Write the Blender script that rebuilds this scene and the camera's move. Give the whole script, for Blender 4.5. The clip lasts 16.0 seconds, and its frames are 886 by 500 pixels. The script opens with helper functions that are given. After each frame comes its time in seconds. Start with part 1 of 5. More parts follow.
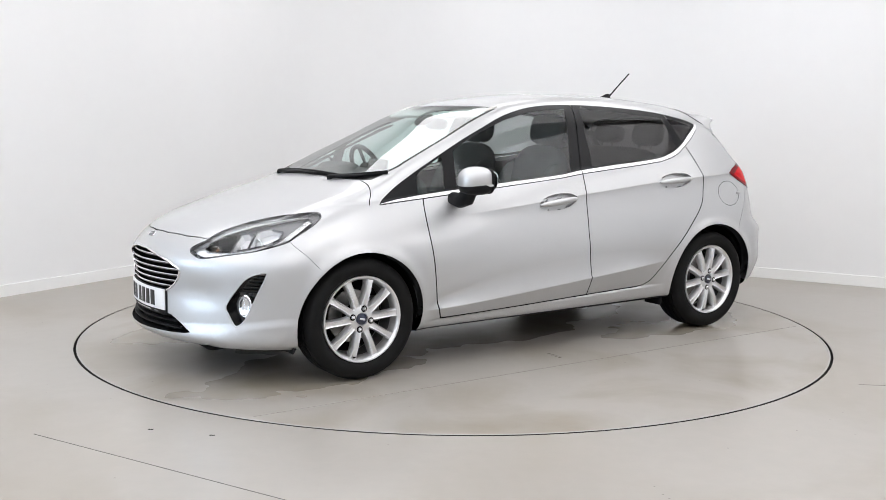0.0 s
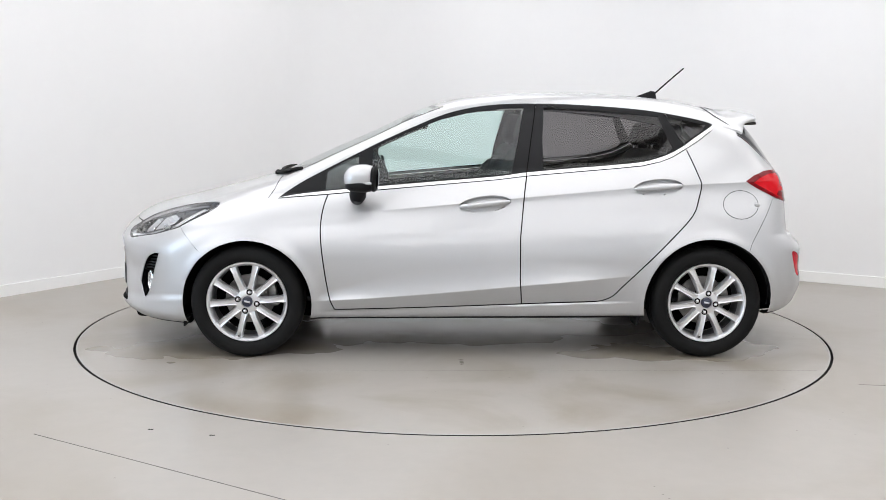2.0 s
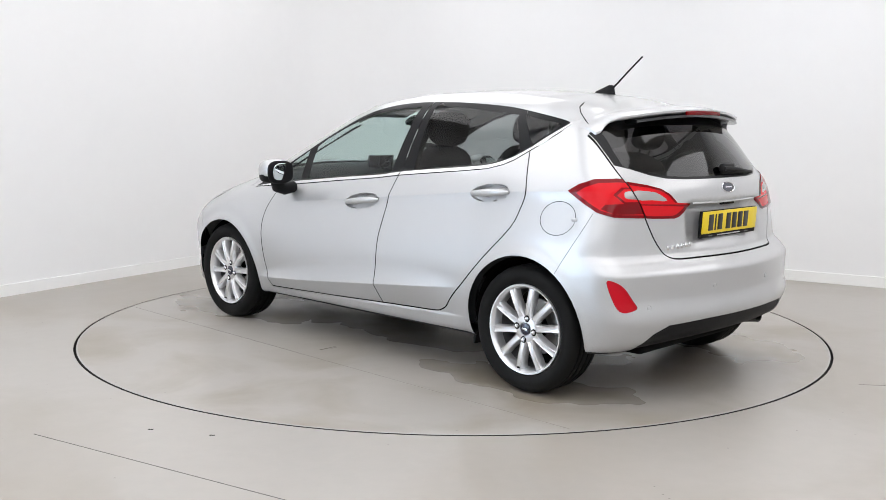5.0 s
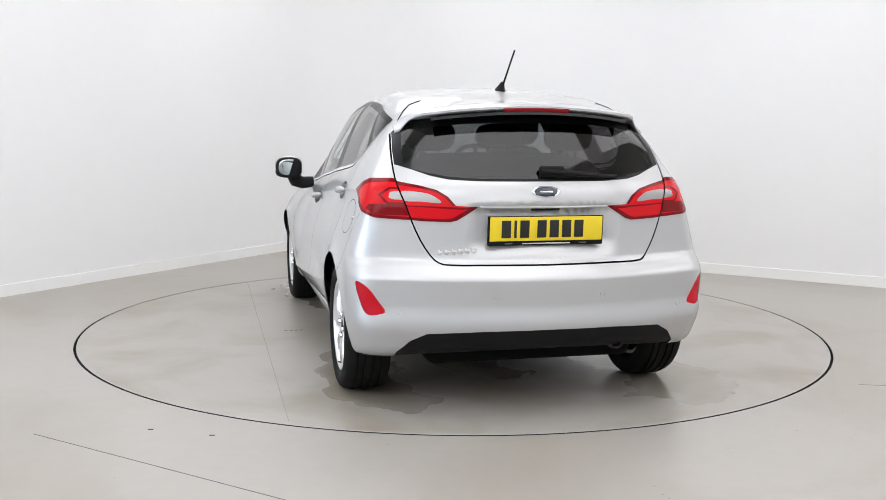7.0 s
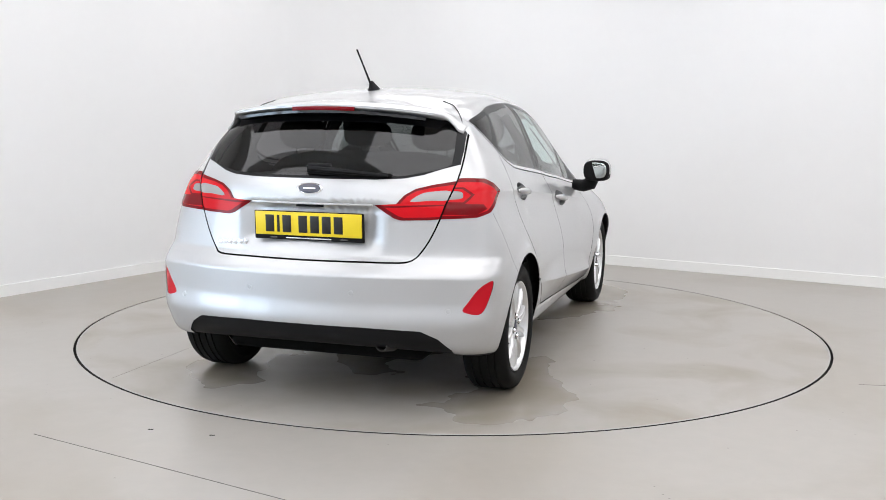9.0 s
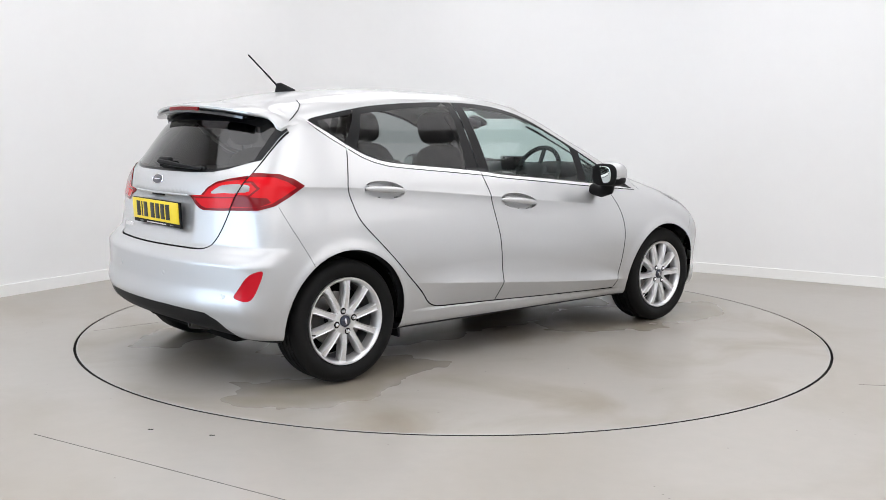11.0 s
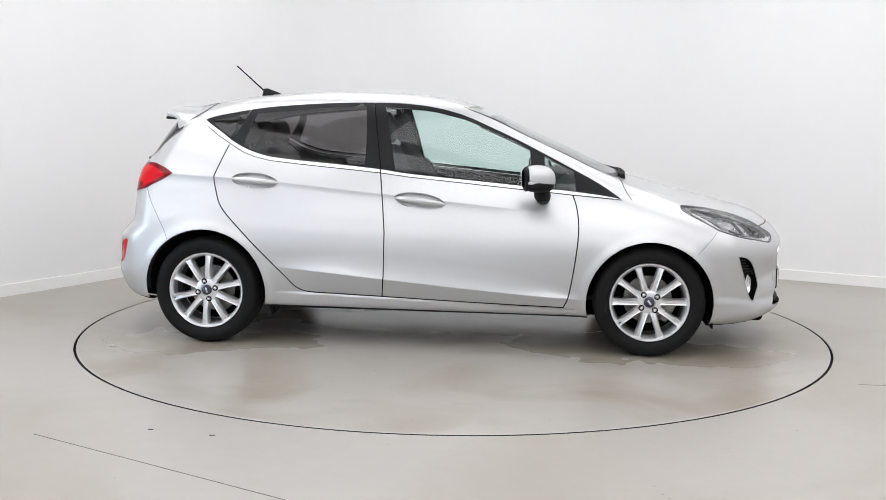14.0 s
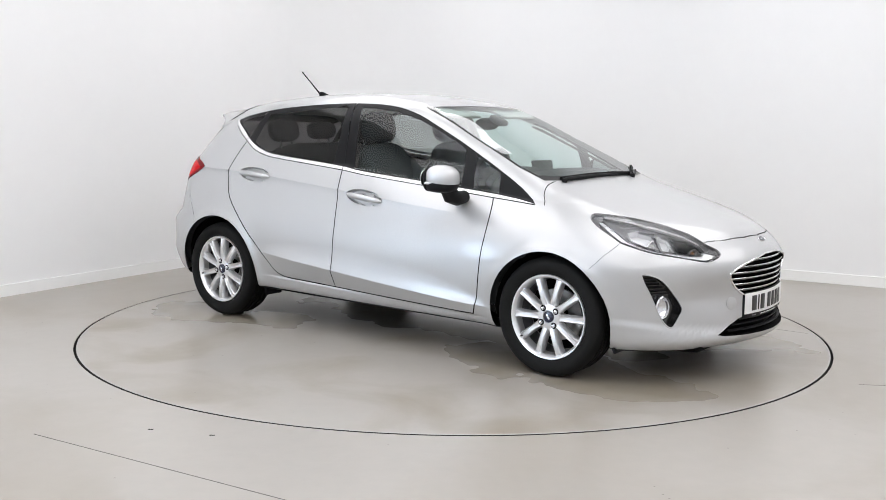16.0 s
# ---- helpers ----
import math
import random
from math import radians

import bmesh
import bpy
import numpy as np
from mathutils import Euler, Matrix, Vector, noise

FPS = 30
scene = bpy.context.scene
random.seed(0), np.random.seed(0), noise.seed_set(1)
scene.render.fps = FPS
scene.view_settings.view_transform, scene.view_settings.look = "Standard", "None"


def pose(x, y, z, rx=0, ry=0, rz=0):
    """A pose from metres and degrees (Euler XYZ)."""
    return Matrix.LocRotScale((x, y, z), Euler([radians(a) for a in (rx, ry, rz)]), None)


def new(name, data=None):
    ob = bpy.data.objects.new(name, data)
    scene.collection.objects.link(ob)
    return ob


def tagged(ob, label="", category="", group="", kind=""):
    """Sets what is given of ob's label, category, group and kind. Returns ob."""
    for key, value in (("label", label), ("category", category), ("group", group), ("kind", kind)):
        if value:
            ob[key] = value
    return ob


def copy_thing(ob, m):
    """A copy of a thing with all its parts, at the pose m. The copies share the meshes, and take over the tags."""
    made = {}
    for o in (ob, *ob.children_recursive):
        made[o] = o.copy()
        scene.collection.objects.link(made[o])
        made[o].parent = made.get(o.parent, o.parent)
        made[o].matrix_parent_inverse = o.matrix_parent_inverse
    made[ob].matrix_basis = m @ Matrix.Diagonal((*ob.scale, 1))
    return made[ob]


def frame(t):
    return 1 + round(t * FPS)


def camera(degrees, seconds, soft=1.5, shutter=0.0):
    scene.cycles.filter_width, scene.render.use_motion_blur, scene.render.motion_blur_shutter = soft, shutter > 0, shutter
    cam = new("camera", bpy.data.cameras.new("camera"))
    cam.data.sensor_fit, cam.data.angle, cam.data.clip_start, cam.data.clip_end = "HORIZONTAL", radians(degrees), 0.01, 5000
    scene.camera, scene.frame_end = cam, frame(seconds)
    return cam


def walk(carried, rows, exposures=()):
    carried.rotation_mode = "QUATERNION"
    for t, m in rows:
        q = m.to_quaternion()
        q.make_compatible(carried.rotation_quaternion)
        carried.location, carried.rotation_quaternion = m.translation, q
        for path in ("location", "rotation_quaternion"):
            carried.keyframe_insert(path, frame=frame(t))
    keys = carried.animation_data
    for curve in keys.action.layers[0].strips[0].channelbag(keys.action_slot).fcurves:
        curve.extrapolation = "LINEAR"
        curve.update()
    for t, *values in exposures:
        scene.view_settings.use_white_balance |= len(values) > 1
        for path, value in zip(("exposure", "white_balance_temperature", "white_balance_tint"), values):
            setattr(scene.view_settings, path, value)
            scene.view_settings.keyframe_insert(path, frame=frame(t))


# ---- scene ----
# ---- camera: fixed on a stand beside the turntable ----
EYE = Vector((0.0, -6.138, 1.2667))
cam = camera(48.485, 16.0, soft=0.65)
CAM_POSE = pose(*EYE, 90 - 7.3636, 0, 0.590) @ pose(0, 0, 0, 0, 0, 0.575)
walk(cam, [(0.0, CAM_POSE), (16.0, CAM_POSE)])


def heading(t):
    """Turn of the table at t seconds, in degrees."""
    return 214.259 - 15.7014 * (t - 0.008)


CAR_SIDE = 0.0815    # the car stands this far to its left of the table's axis
TABLE_R = 2.248

# ---- world and light ----
world = bpy.data.worlds.new("studio_world")
scene.world = world
world.use_nodes = True
world.node_tree.nodes["Background"].inputs[0].default_value = (0.9, 0.94, 1.0, 1)
world.node_tree.nodes["Background"].inputs[1].default_value = 0.0
scene.view_settings.exposure = 0.0
ROOM_TURN = 60.0     # the long side of the room, degrees from x
CORNER = Vector((-1.19, 4.29, 0))
CEIL = 3.4
ROOM_A, ROOM_B = 13.5, 10.5
PANEL_POWER = 2.14


# ---- materials ----
def mat(name, color, rough=0.5, metal=0.0, grain=None, bump=None, spec=None, coat=0.0, alpha=None, vary=0.0):
    m = bpy.data.materials.new(name)
    m.use_nodes = True
    n, l = m.node_tree.nodes, m.node_tree.links
    b = n["Principled BSDF"]
    b.inputs["Base Color"].default_value = (*color, 1)
    b.inputs["Roughness"].default_value = rough
    b.inputs["Metallic"].default_value = metal
    if spec is not None:
        b.inputs["Specular IOR Level"].default_value = spec
    if coat:
        b.inputs["Coat Weight"].default_value = coat
        b.inputs["Coat Roughness"].default_value = 0.03
    if grain or bump or vary:
        tc = n.new("ShaderNodeTexCoord")
    if grain:
        scale, amount = grain
        big, fine = n.new("ShaderNodeTexNoise"), n.new("ShaderNodeTexNoise")
        big.inputs["Scale"].default_value, fine.inputs["Scale"].default_value = scale, scale * 14
        big.inputs["Detail"].default_value, fine.inputs["Detail"].default_value = 5, 3
        mix = n.new("ShaderNodeMath")
        mix.operation = "MULTIPLY_ADD"
        mix.inputs[1].default_value = 0.35
        l.new(tc.outputs["Object"], big.inputs["Vector"])
        l.new(tc.outputs["Object"], fine.inputs["Vector"])
        l.new(fine.outputs["Fac"], mix.inputs[0])
        l.new(big.outputs["Fac"], mix.inputs[2])
        ramp = n.new("ShaderNodeValToRGB")
        ramp.color_ramp.elements[0].position, ramp.color_ramp.elements[1].position = 0.35, 1.0
        ramp.color_ramp.elements[0].color = (*[c * (1 - amount) for c in color], 1)
        ramp.color_ramp.elements[1].color = (*[min(1, c * (1 + amount)) for c in color], 1)
        l.new(mix.outputs[0], ramp.inputs[0])
        l.new(ramp.outputs[0], b.inputs["Base Color"])
        rr = n.new("ShaderNodeMapRange")
        rr.inputs["To Min"].default_value, rr.inputs["To Max"].default_value = rough * 0.8, min(1, rough * 1.25)
        l.new(big.outputs["Fac"], rr.inputs["Value"])
        l.new(rr.outputs[0], b.inputs["Roughness"])
    if bump:
        scale, strength = bump
        bn, bu = n.new("ShaderNodeTexNoise"), n.new("ShaderNodeBump")
        bn.inputs["Scale"].default_value, bn.inputs["Detail"].default_value = scale, 4
        bu.inputs["Strength"].default_value, bu.inputs["Distance"].default_value = strength, 0.002
        l.new(tc.outputs["Object"], bn.inputs["Vector"])
        l.new(bn.outputs["Fac"], bu.inputs["Height"])
        l.new(bu.outputs[0], b.inputs["Normal"])
    return m


def glass_mat(name, color, rough=0.0, base=0.04, clear=1.0):
    """Thin sheet glass: light passes tinted, the surface mirrors more towards grazing."""
    m = bpy.data.materials.new(name)
    m.use_nodes = True
    n, l = m.node_tree.nodes, m.node_tree.links
    n.remove(n["Principled BSDF"])
    out = n["Material Output"]
    tr, gl, mx, lw = n.new("ShaderNodeBsdfTransparent"), n.new("ShaderNodeBsdfGlossy"), n.new("ShaderNodeMixShader"), n.new("ShaderNodeLayerWeight")
    pw, ml = n.new("ShaderNodeMath"), n.new("ShaderNodeMath")
    pw.operation, ml.operation = "POWER", "MULTIPLY_ADD"
    pw.inputs[1].default_value = 5.0
    ml.inputs[1].default_value, ml.inputs[2].default_value = 0.9 - base, base
    tr.inputs[0].default_value = (*color, 1)
    gl.inputs["Roughness"].default_value = rough
    gl.inputs[0].default_value = (clear, clear, clear, 1)
    l.new(lw.outputs["Facing"], pw.inputs[0])
    l.new(pw.outputs[0], ml.inputs[0])
    l.new(ml.outputs[0], mx.inputs[0])
    l.new(tr.outputs[0], mx.inputs[1])
    l.new(gl.outputs[0], mx.inputs[2])
    l.new(mx.outputs[0], out.inputs[0])
    return m


def glow(name, color, strength):
    m = bpy.data.materials.new(name)
    m.use_nodes = True
    b = m.node_tree.nodes["Principled BSDF"]
    b.inputs["Base Color"].default_value = (*color, 1)
    b.inputs["Emission Color"].default_value = (*color, 1)
    b.inputs["Emission Strength"].default_value = strength
    return m


def paint_mat():
    """Silver metallic flake under clear lacquer."""
    m = mat("silver_paint", (0.5, 0.505, 0.515), 0.40, 0.55, coat=0.8)
    n, l = m.node_tree.nodes, m.node_tree.links
    b = n["Principled BSDF"]
    tc, vo, hs, bu = n.new("ShaderNodeTexCoord"), n.new("ShaderNodeTexVoronoi"), n.new("ShaderNodeMapRange"), n.new("ShaderNodeMix")
    vo.inputs["Scale"].default_value = 900
    l.new(tc.outputs["Object"], vo.inputs["Vector"])
    sep = n.new("ShaderNodeSeparateColor")
    l.new(vo.outputs["Color"], sep.inputs[0])
    l.new(sep.outputs[0], hs.inputs["Value"])
    bu.data_type = "RGBA"
    bu.inputs[6].default_value, bu.inputs[7].default_value = (0.45, 0.452, 0.458, 1), (0.56, 0.563, 0.57, 1)
    l.new(hs.outputs[0], bu.inputs[0])
    l.new(bu.outputs[2], b.inputs["Base Color"])
    return m


PAINT = paint_mat()
BLACK = mat("black_plastic", (0.007, 0.007, 0.008), 0.55, spec=0.16, bump=(160, 0.1))
PILLAR = mat("pillar_black", (0.007, 0.007, 0.008), 0.3, spec=0.18)
GLOSS_BLACK = mat("gloss_black", (0.008, 0.008, 0.009), 0.12, coat=0.6)
DARK = mat("dark_gap", (0.004, 0.004, 0.004), 0.9, spec=0.1)
RUBBER = mat("tyre_rubber", (0.008, 0.008, 0.008), 0.65, spec=0.14, grain=(6, 0.25), bump=(220, 0.2))
ALLOY = mat("alloy_silver", (0.72, 0.72, 0.73), 0.3, 0.75, coat=0.5)
BARREL_SHADE = mat("rim_inside_shade", (0.22, 0.22, 0.225), 0.45, 0.5)
EXHAUST = mat("dark_steel", (0.06, 0.058, 0.055), 0.5, 0.6)
STEEL = mat("brake_steel", (0.32, 0.31, 0.30), 0.35, 0.9, grain=(9, 0.3))
CHROME = mat("chrome", (0.86, 0.86, 0.88), 0.08, 1.0)
STRIP = mat("window_strip_chrome", (0.82, 0.82, 0.83), 0.32, 0.75)
SATIN = mat("satin_chrome", (0.72, 0.72, 0.74), 0.22, 1.0)
GLASS = glass_mat("window_glass", (0.80, 0.92, 0.90), 0.0)
SHIELD = glass_mat("windscreen_glass", (0.84, 0.945, 0.925), 0.0, 0.17)
PRIVACY = glass_mat("privacy_glass", (0.36, 0.35, 0.355), 0.0, 0.03)
REAR_GLASS_MAT = glass_mat("rear_screen_glass", (0.15, 0.148, 0.152), 0.0, 0.045)
CLEAR = glass_mat("lamp_lens", (0.96, 0.965, 0.97), 0.0, 0.03)
RED_LENS = mat("red_lens", (0.58, 0.006, 0.012), 0.16, spec=0.16)
RED_MID = mat("red_reflector", (0.50, 0.006, 0.016), 0.2, spec=0.18)
RED_DEEP = mat("red_lens_deep", (0.17, 0.002, 0.005), 0.12, spec=0.22)
WHITE_LENS = mat("clear_lens_white", (0.62, 0.62, 0.63), 0.14, 0.3, coat=0.5)
CLEAR_GREY = mat("reversing_lens", (0.34, 0.33, 0.33), 0.2, 0.2, coat=0.2)
GREY_LENS = mat("clear_lens_grey", (0.30, 0.29, 0.29), 0.14, 0.3, coat=0.5)
REFLECTOR = mat("lamp_reflector", (0.8, 0.8, 0.82), 0.12, 0.95)
TRIM = mat("interior_black", (0.022, 0.023, 0.025), 0.65, spec=0.25)
FABRIC = mat("seat_fabric", (0.032, 0.033, 0.036), 0.9, spec=0.2, grain=(30, 0.3))
LINING = mat("roof_lining", (0.55, 0.54, 0.52), 0.9)
YELLOW = mat("plate_yellow", (0.82, 0.62, 0.02), 0.35)
PLATE_WHITE = mat("plate_white", (0.8, 0.8, 0.8), 0.35)
INK = mat("plate_black", (0.01, 0.01, 0.01), 0.4)
BLUE = mat("badge_blue", (0.006, 0.010, 0.035), 0.2, coat=0.8)
SATIN_DARK = mat("lamp_reflector_cell", (0.80, 0.80, 0.81), 0.25, 0.15)
MIRROR = mat("mirror_silver", (0.55, 0.60, 0.60), 0.02, 1.0)
LAMP_GREY = mat("lamp_grey", (0.13, 0.13, 0.135), 0.28, 0.3)
BEZEL = mat("lamp_bezel", (0.86, 0.86, 0.87), 0.18, 0.25)
AMBER = mat("amber_bulb", (0.30, 0.14, 0.06), 0.2, 0.3, coat=0.5)
WALL = mat("wall_paint", (0.80, 0.80, 0.80), 0.85, grain=(0.7, 0.02), bump=(90, 0.08))
SKIRT = mat("skirting_paint", (0.84, 0.84, 0.83), 0.6)
CEILING = mat("ceiling_paint", (0.82, 0.82, 0.82), 0.9, grain=(0.7, 0.02))
EDGE = mat("table_edge", (0.42, 0.41, 0.39), 0.45, 0.3)
JOINT = mat("floor_joint", (0.13, 0.125, 0.115), 0.8)
FILLER = mat("joint_filler", (0.24, 0.225, 0.20), 0.6)
SCUFF = mat("floor_scuff", (0.17, 0.155, 0.13), 0.6)
GROOVE = mat("table_groove", (0.012, 0.011, 0.010), 0.9)
BLUISH_GLOW = glow("bluish_glow_pane", (0.66, 0.82, 1.0), 5.0)
PANEL_GLOW = glow("light_panel_glow", (0.985, 0.98, 1.0), PANEL_POWER)


def floor_mat(name, stained):
    """Painted concrete, beige grey, worn and a little glossy, with water stains."""
    m = mat(name, (0.352, 0.329, 0.298), 0.3, grain=(0.9, 0.09), bump=(45, 0.06))
    n, l = m.node_tree.nodes, m.node_tree.links
    b = n["Principled BSDF"]
    tc, no, ra, mx = n.new("ShaderNodeTexCoord"), n.new("ShaderNodeTexNoise"), n.new("ShaderNodeValToRGB"), n.new("ShaderNodeMix")
    no.inputs["Scale"].default_value, no.inputs["Detail"].default_value = (1.6 if stained else 0.8), 7
    no.inputs["Distortion"].default_value = 0.6
    ra.color_ramp.elements[0].position, ra.color_ramp.elements[1].position = 0.46, 0.70
    k = 0.9 if stained else 0.65
    ra.color_ramp.elements[0].color, ra.color_ramp.elements[1].color = (0, 0, 0, 1), (k, k, k, 1)
    mx.data_type = "RGBA"
    old = b.inputs["Base Color"].links[0].from_socket
    l.new(tc.outputs["Object"], no.inputs["Vector"])
    l.new(no.outputs["Fac"], ra.inputs[0])
    l.new(ra.outputs[0], mx.inputs[0])
    l.new(old, mx.inputs[6])
    mx.inputs[7].default_value = (0.25, 0.215, 0.165, 1)
    vo, sp, mk = n.new("ShaderNodeTexVoronoi"), n.new("ShaderNodeValToRGB"), n.new("ShaderNodeMix")
    vo.inputs["Scale"].default_value = 7
    sp.color_ramp.elements[0].position, sp.color_ramp.elements[1].position = 0.022, 0.034
    sp.color_ramp.elements[0].color, sp.color_ramp.elements[1].color = (0.7, 0.7, 0.7, 1), (0, 0, 0, 1)
    mk.data_type = "RGBA"
    l.new(tc.outputs["Object"], vo.inputs["Vector"])
    l.new(vo.outputs["Distance"], sp.inputs[0])
    l.new(sp.outputs[0], mk.inputs[0])
    l.new(mx.outputs[2], mk.inputs[6])
    mk.inputs[7].default_value = (0.10, 0.09, 0.075, 1)
    last = mk.outputs[2]
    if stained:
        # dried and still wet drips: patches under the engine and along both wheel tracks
        # painted dark, they also add to the shade under the car
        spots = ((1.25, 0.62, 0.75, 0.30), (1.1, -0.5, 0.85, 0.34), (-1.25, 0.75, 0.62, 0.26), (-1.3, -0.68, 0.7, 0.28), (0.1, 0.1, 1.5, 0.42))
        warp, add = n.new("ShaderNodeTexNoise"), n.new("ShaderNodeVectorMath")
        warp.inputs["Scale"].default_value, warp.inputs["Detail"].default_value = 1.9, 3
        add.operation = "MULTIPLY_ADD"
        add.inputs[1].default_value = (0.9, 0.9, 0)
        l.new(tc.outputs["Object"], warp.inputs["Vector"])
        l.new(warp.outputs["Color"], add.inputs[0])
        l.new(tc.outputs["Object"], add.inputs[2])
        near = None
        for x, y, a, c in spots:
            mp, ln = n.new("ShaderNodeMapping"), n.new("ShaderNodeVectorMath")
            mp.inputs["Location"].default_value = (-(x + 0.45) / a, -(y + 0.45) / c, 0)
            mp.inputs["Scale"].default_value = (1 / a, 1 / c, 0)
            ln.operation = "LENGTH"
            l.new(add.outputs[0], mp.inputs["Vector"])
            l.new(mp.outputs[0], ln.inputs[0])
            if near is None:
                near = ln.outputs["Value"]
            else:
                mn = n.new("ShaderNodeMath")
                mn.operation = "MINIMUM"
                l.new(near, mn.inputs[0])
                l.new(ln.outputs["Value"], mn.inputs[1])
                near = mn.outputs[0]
        edge, wet_shade, gl = n.new("ShaderNodeValToRGB"), n.new("ShaderNodeMix"), n.new("ShaderNodeMix")
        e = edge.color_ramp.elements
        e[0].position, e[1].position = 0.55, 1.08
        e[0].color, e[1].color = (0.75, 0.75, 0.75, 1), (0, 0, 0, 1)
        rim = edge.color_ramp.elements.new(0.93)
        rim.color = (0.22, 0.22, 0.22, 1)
        wet_shade.data_type = "RGBA"
        wet_shade.inputs[7].default_value = (0.235, 0.200, 0.150, 1)
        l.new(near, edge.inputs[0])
        l.new(edge.outputs[0], wet_shade.inputs[0])
        l.new(last, wet_shade.inputs[6])
        last = wet_shade.outputs[2]
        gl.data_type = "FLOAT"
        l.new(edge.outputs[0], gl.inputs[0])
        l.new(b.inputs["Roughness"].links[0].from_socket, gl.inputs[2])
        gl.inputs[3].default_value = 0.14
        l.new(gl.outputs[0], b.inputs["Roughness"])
    l.new(last, b.inputs["Base Color"])
    return m


FLOOR = floor_mat("floor_concrete", False)
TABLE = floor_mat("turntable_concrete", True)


# ---- mesh helpers ----
def mesh_ob(name, verts, faces, material, parent=None, label="", smooth=True, normals=None):
    me = bpy.data.meshes.new(name)
    me.from_pydata([tuple(v) for v in verts], [], [tuple(f) for f in faces])
    me.validate()
    me.materials.append(material)
    if smooth:
        me.polygons.foreach_set("use_smooth", [True] * len(me.polygons))
    if normals is not None:
        me.normals_split_custom_set_from_vertices([tuple(v) for v in normals])
    ob = new(name, me)
    if parent is not None:
        ob.parent = parent
    if label:
        tagged(ob, label)
    return ob


def part(name, bm, material, parent=None, label="", smooth=True, angle=40):
    """One mesh object out of a bmesh, under a thing or part."""
    bmesh.ops.recalc_face_normals(bm, faces=bm.faces)
    me = bpy.data.meshes.new(name)
    bm.to_mesh(me)
    bm.free()
    me.materials.append(material)
    if smooth:
        me.polygons.foreach_set("use_smooth", [True] * len(me.polygons))
        me.set_sharp_from_angle(angle=radians(angle))
    ob = new(name, me)
    if parent is not None:
        ob.parent = parent
    if label:
        tagged(ob, label)
    return ob


def box(size, m=None, bevel=0.0, seg=2, bm=None):
    bm2 = bmesh.new()
    bmesh.ops.create_cube(bm2, size=1.0)
    bmesh.ops.scale(bm2, vec=size, verts=bm2.verts)
    if bevel:
        bmesh.ops.bevel(bm2, geom=bm2.edges[:], offset=bevel, segments=seg, profile=0.5, affect="EDGES")
    if m is not None:
        bmesh.ops.transform(bm2, matrix=m, verts=bm2.verts)
    return joined(bm, bm2)


def joined(bm, bm2):
    if bm is None:
        return bm2
    me = bpy.data.meshes.new("tmp")
    bm2.to_mesh(me)
    bm2.free()
    bm.from_mesh(me)
    bpy.data.meshes.remove(me)
    return bm


def lathe(profile, n=64, axis="y", bm=None, start=0.0, span=2 * math.pi):
    """Turned body: profile of (radius, along); axis y."""
    b2 = bmesh.new()
    full = abs(span - 2 * math.pi) < 1e-6
    cols = n if full else n + 1
    rings = []
    for r, h in profile:
        ring = []
        for i in range(cols):
            a = start + span * i / n
            ring.append(b2.verts.new((r * math.cos(a), h, r * math.sin(a))))
        rings.append(ring)
    for a, b in zip(rings, rings[1:]):
        for i in range(n):
            j = (i + 1) % cols
            b2.faces.new((a[i], a[j], b[j], b[i]))
    bmesh.ops.remove_doubles(b2, verts=b2.verts, dist=1e-6)
    if axis == "z":
        bmesh.ops.rotate(b2, verts=b2.verts, cent=(0, 0, 0), matrix=Matrix.Rotation(radians(90), 3, "X"))
    return joined(bm, b2)


def tube(points, radius, n=10, bm=None, close=False):
    b2 = bmesh.new()
    pts = [Vector(p) for p in points]
    k = len(pts)
    rings = []
    for i, p in enumerate(pts):
        a = pts[(i - 1) % k] if close or i else pts[0]
        b = pts[(i + 1) % k] if close or i < k - 1 else pts[-1]
        d = (b - a).normalized()
        up = Vector((0, 0, 1)) if abs(d.z) < 0.9 else Vector((1, 0, 0))
        s = d.cross(up).normalized()
        w = s.cross(d)
        r = radius[i] if isinstance(radius, (list, tuple)) else radius
        rings.append([b2.verts.new(p + r * (math.cos(6.28318 * j / n) * s + math.sin(6.28318 * j / n) * w)) for j in range(n)])
    for i in range(k if close else k - 1):
        a, b = rings[i], rings[(i + 1) % k]
        for j in range(n):
            b2.faces.new((a[j], a[(j + 1) % n], b[(j + 1) % n], b[j]))
    if not close:
        b2.faces.new(rings[0][::-1])
        b2.faces.new(rings[-1])
    return joined(bm, b2)


def prism(outline, depth, bm=None, m=None, bevel=0.0):
    """Flat outline (2D, in local x,y) made depth thick along z."""
    b2 = bmesh.new()
    vs = [b2.verts.new((p[0], p[1], 0)) for p in outline]
    f = b2.faces.new(vs)
    r = bmesh.ops.extrude_face_region(b2, geom=[f])
    bmesh.ops.translate(b2, verts=[v for v in r["geom"] if isinstance(v, bmesh.types.BMVert)], vec=(0, 0, depth))
    if bevel:
        bmesh.ops.bevel(b2, geom=b2.edges[:], offset=bevel, segments=1, affect="EDGES")
    if m is not None:
        bmesh.ops.transform(b2, matrix=m, verts=b2.verts)
    return joined(bm, b2)


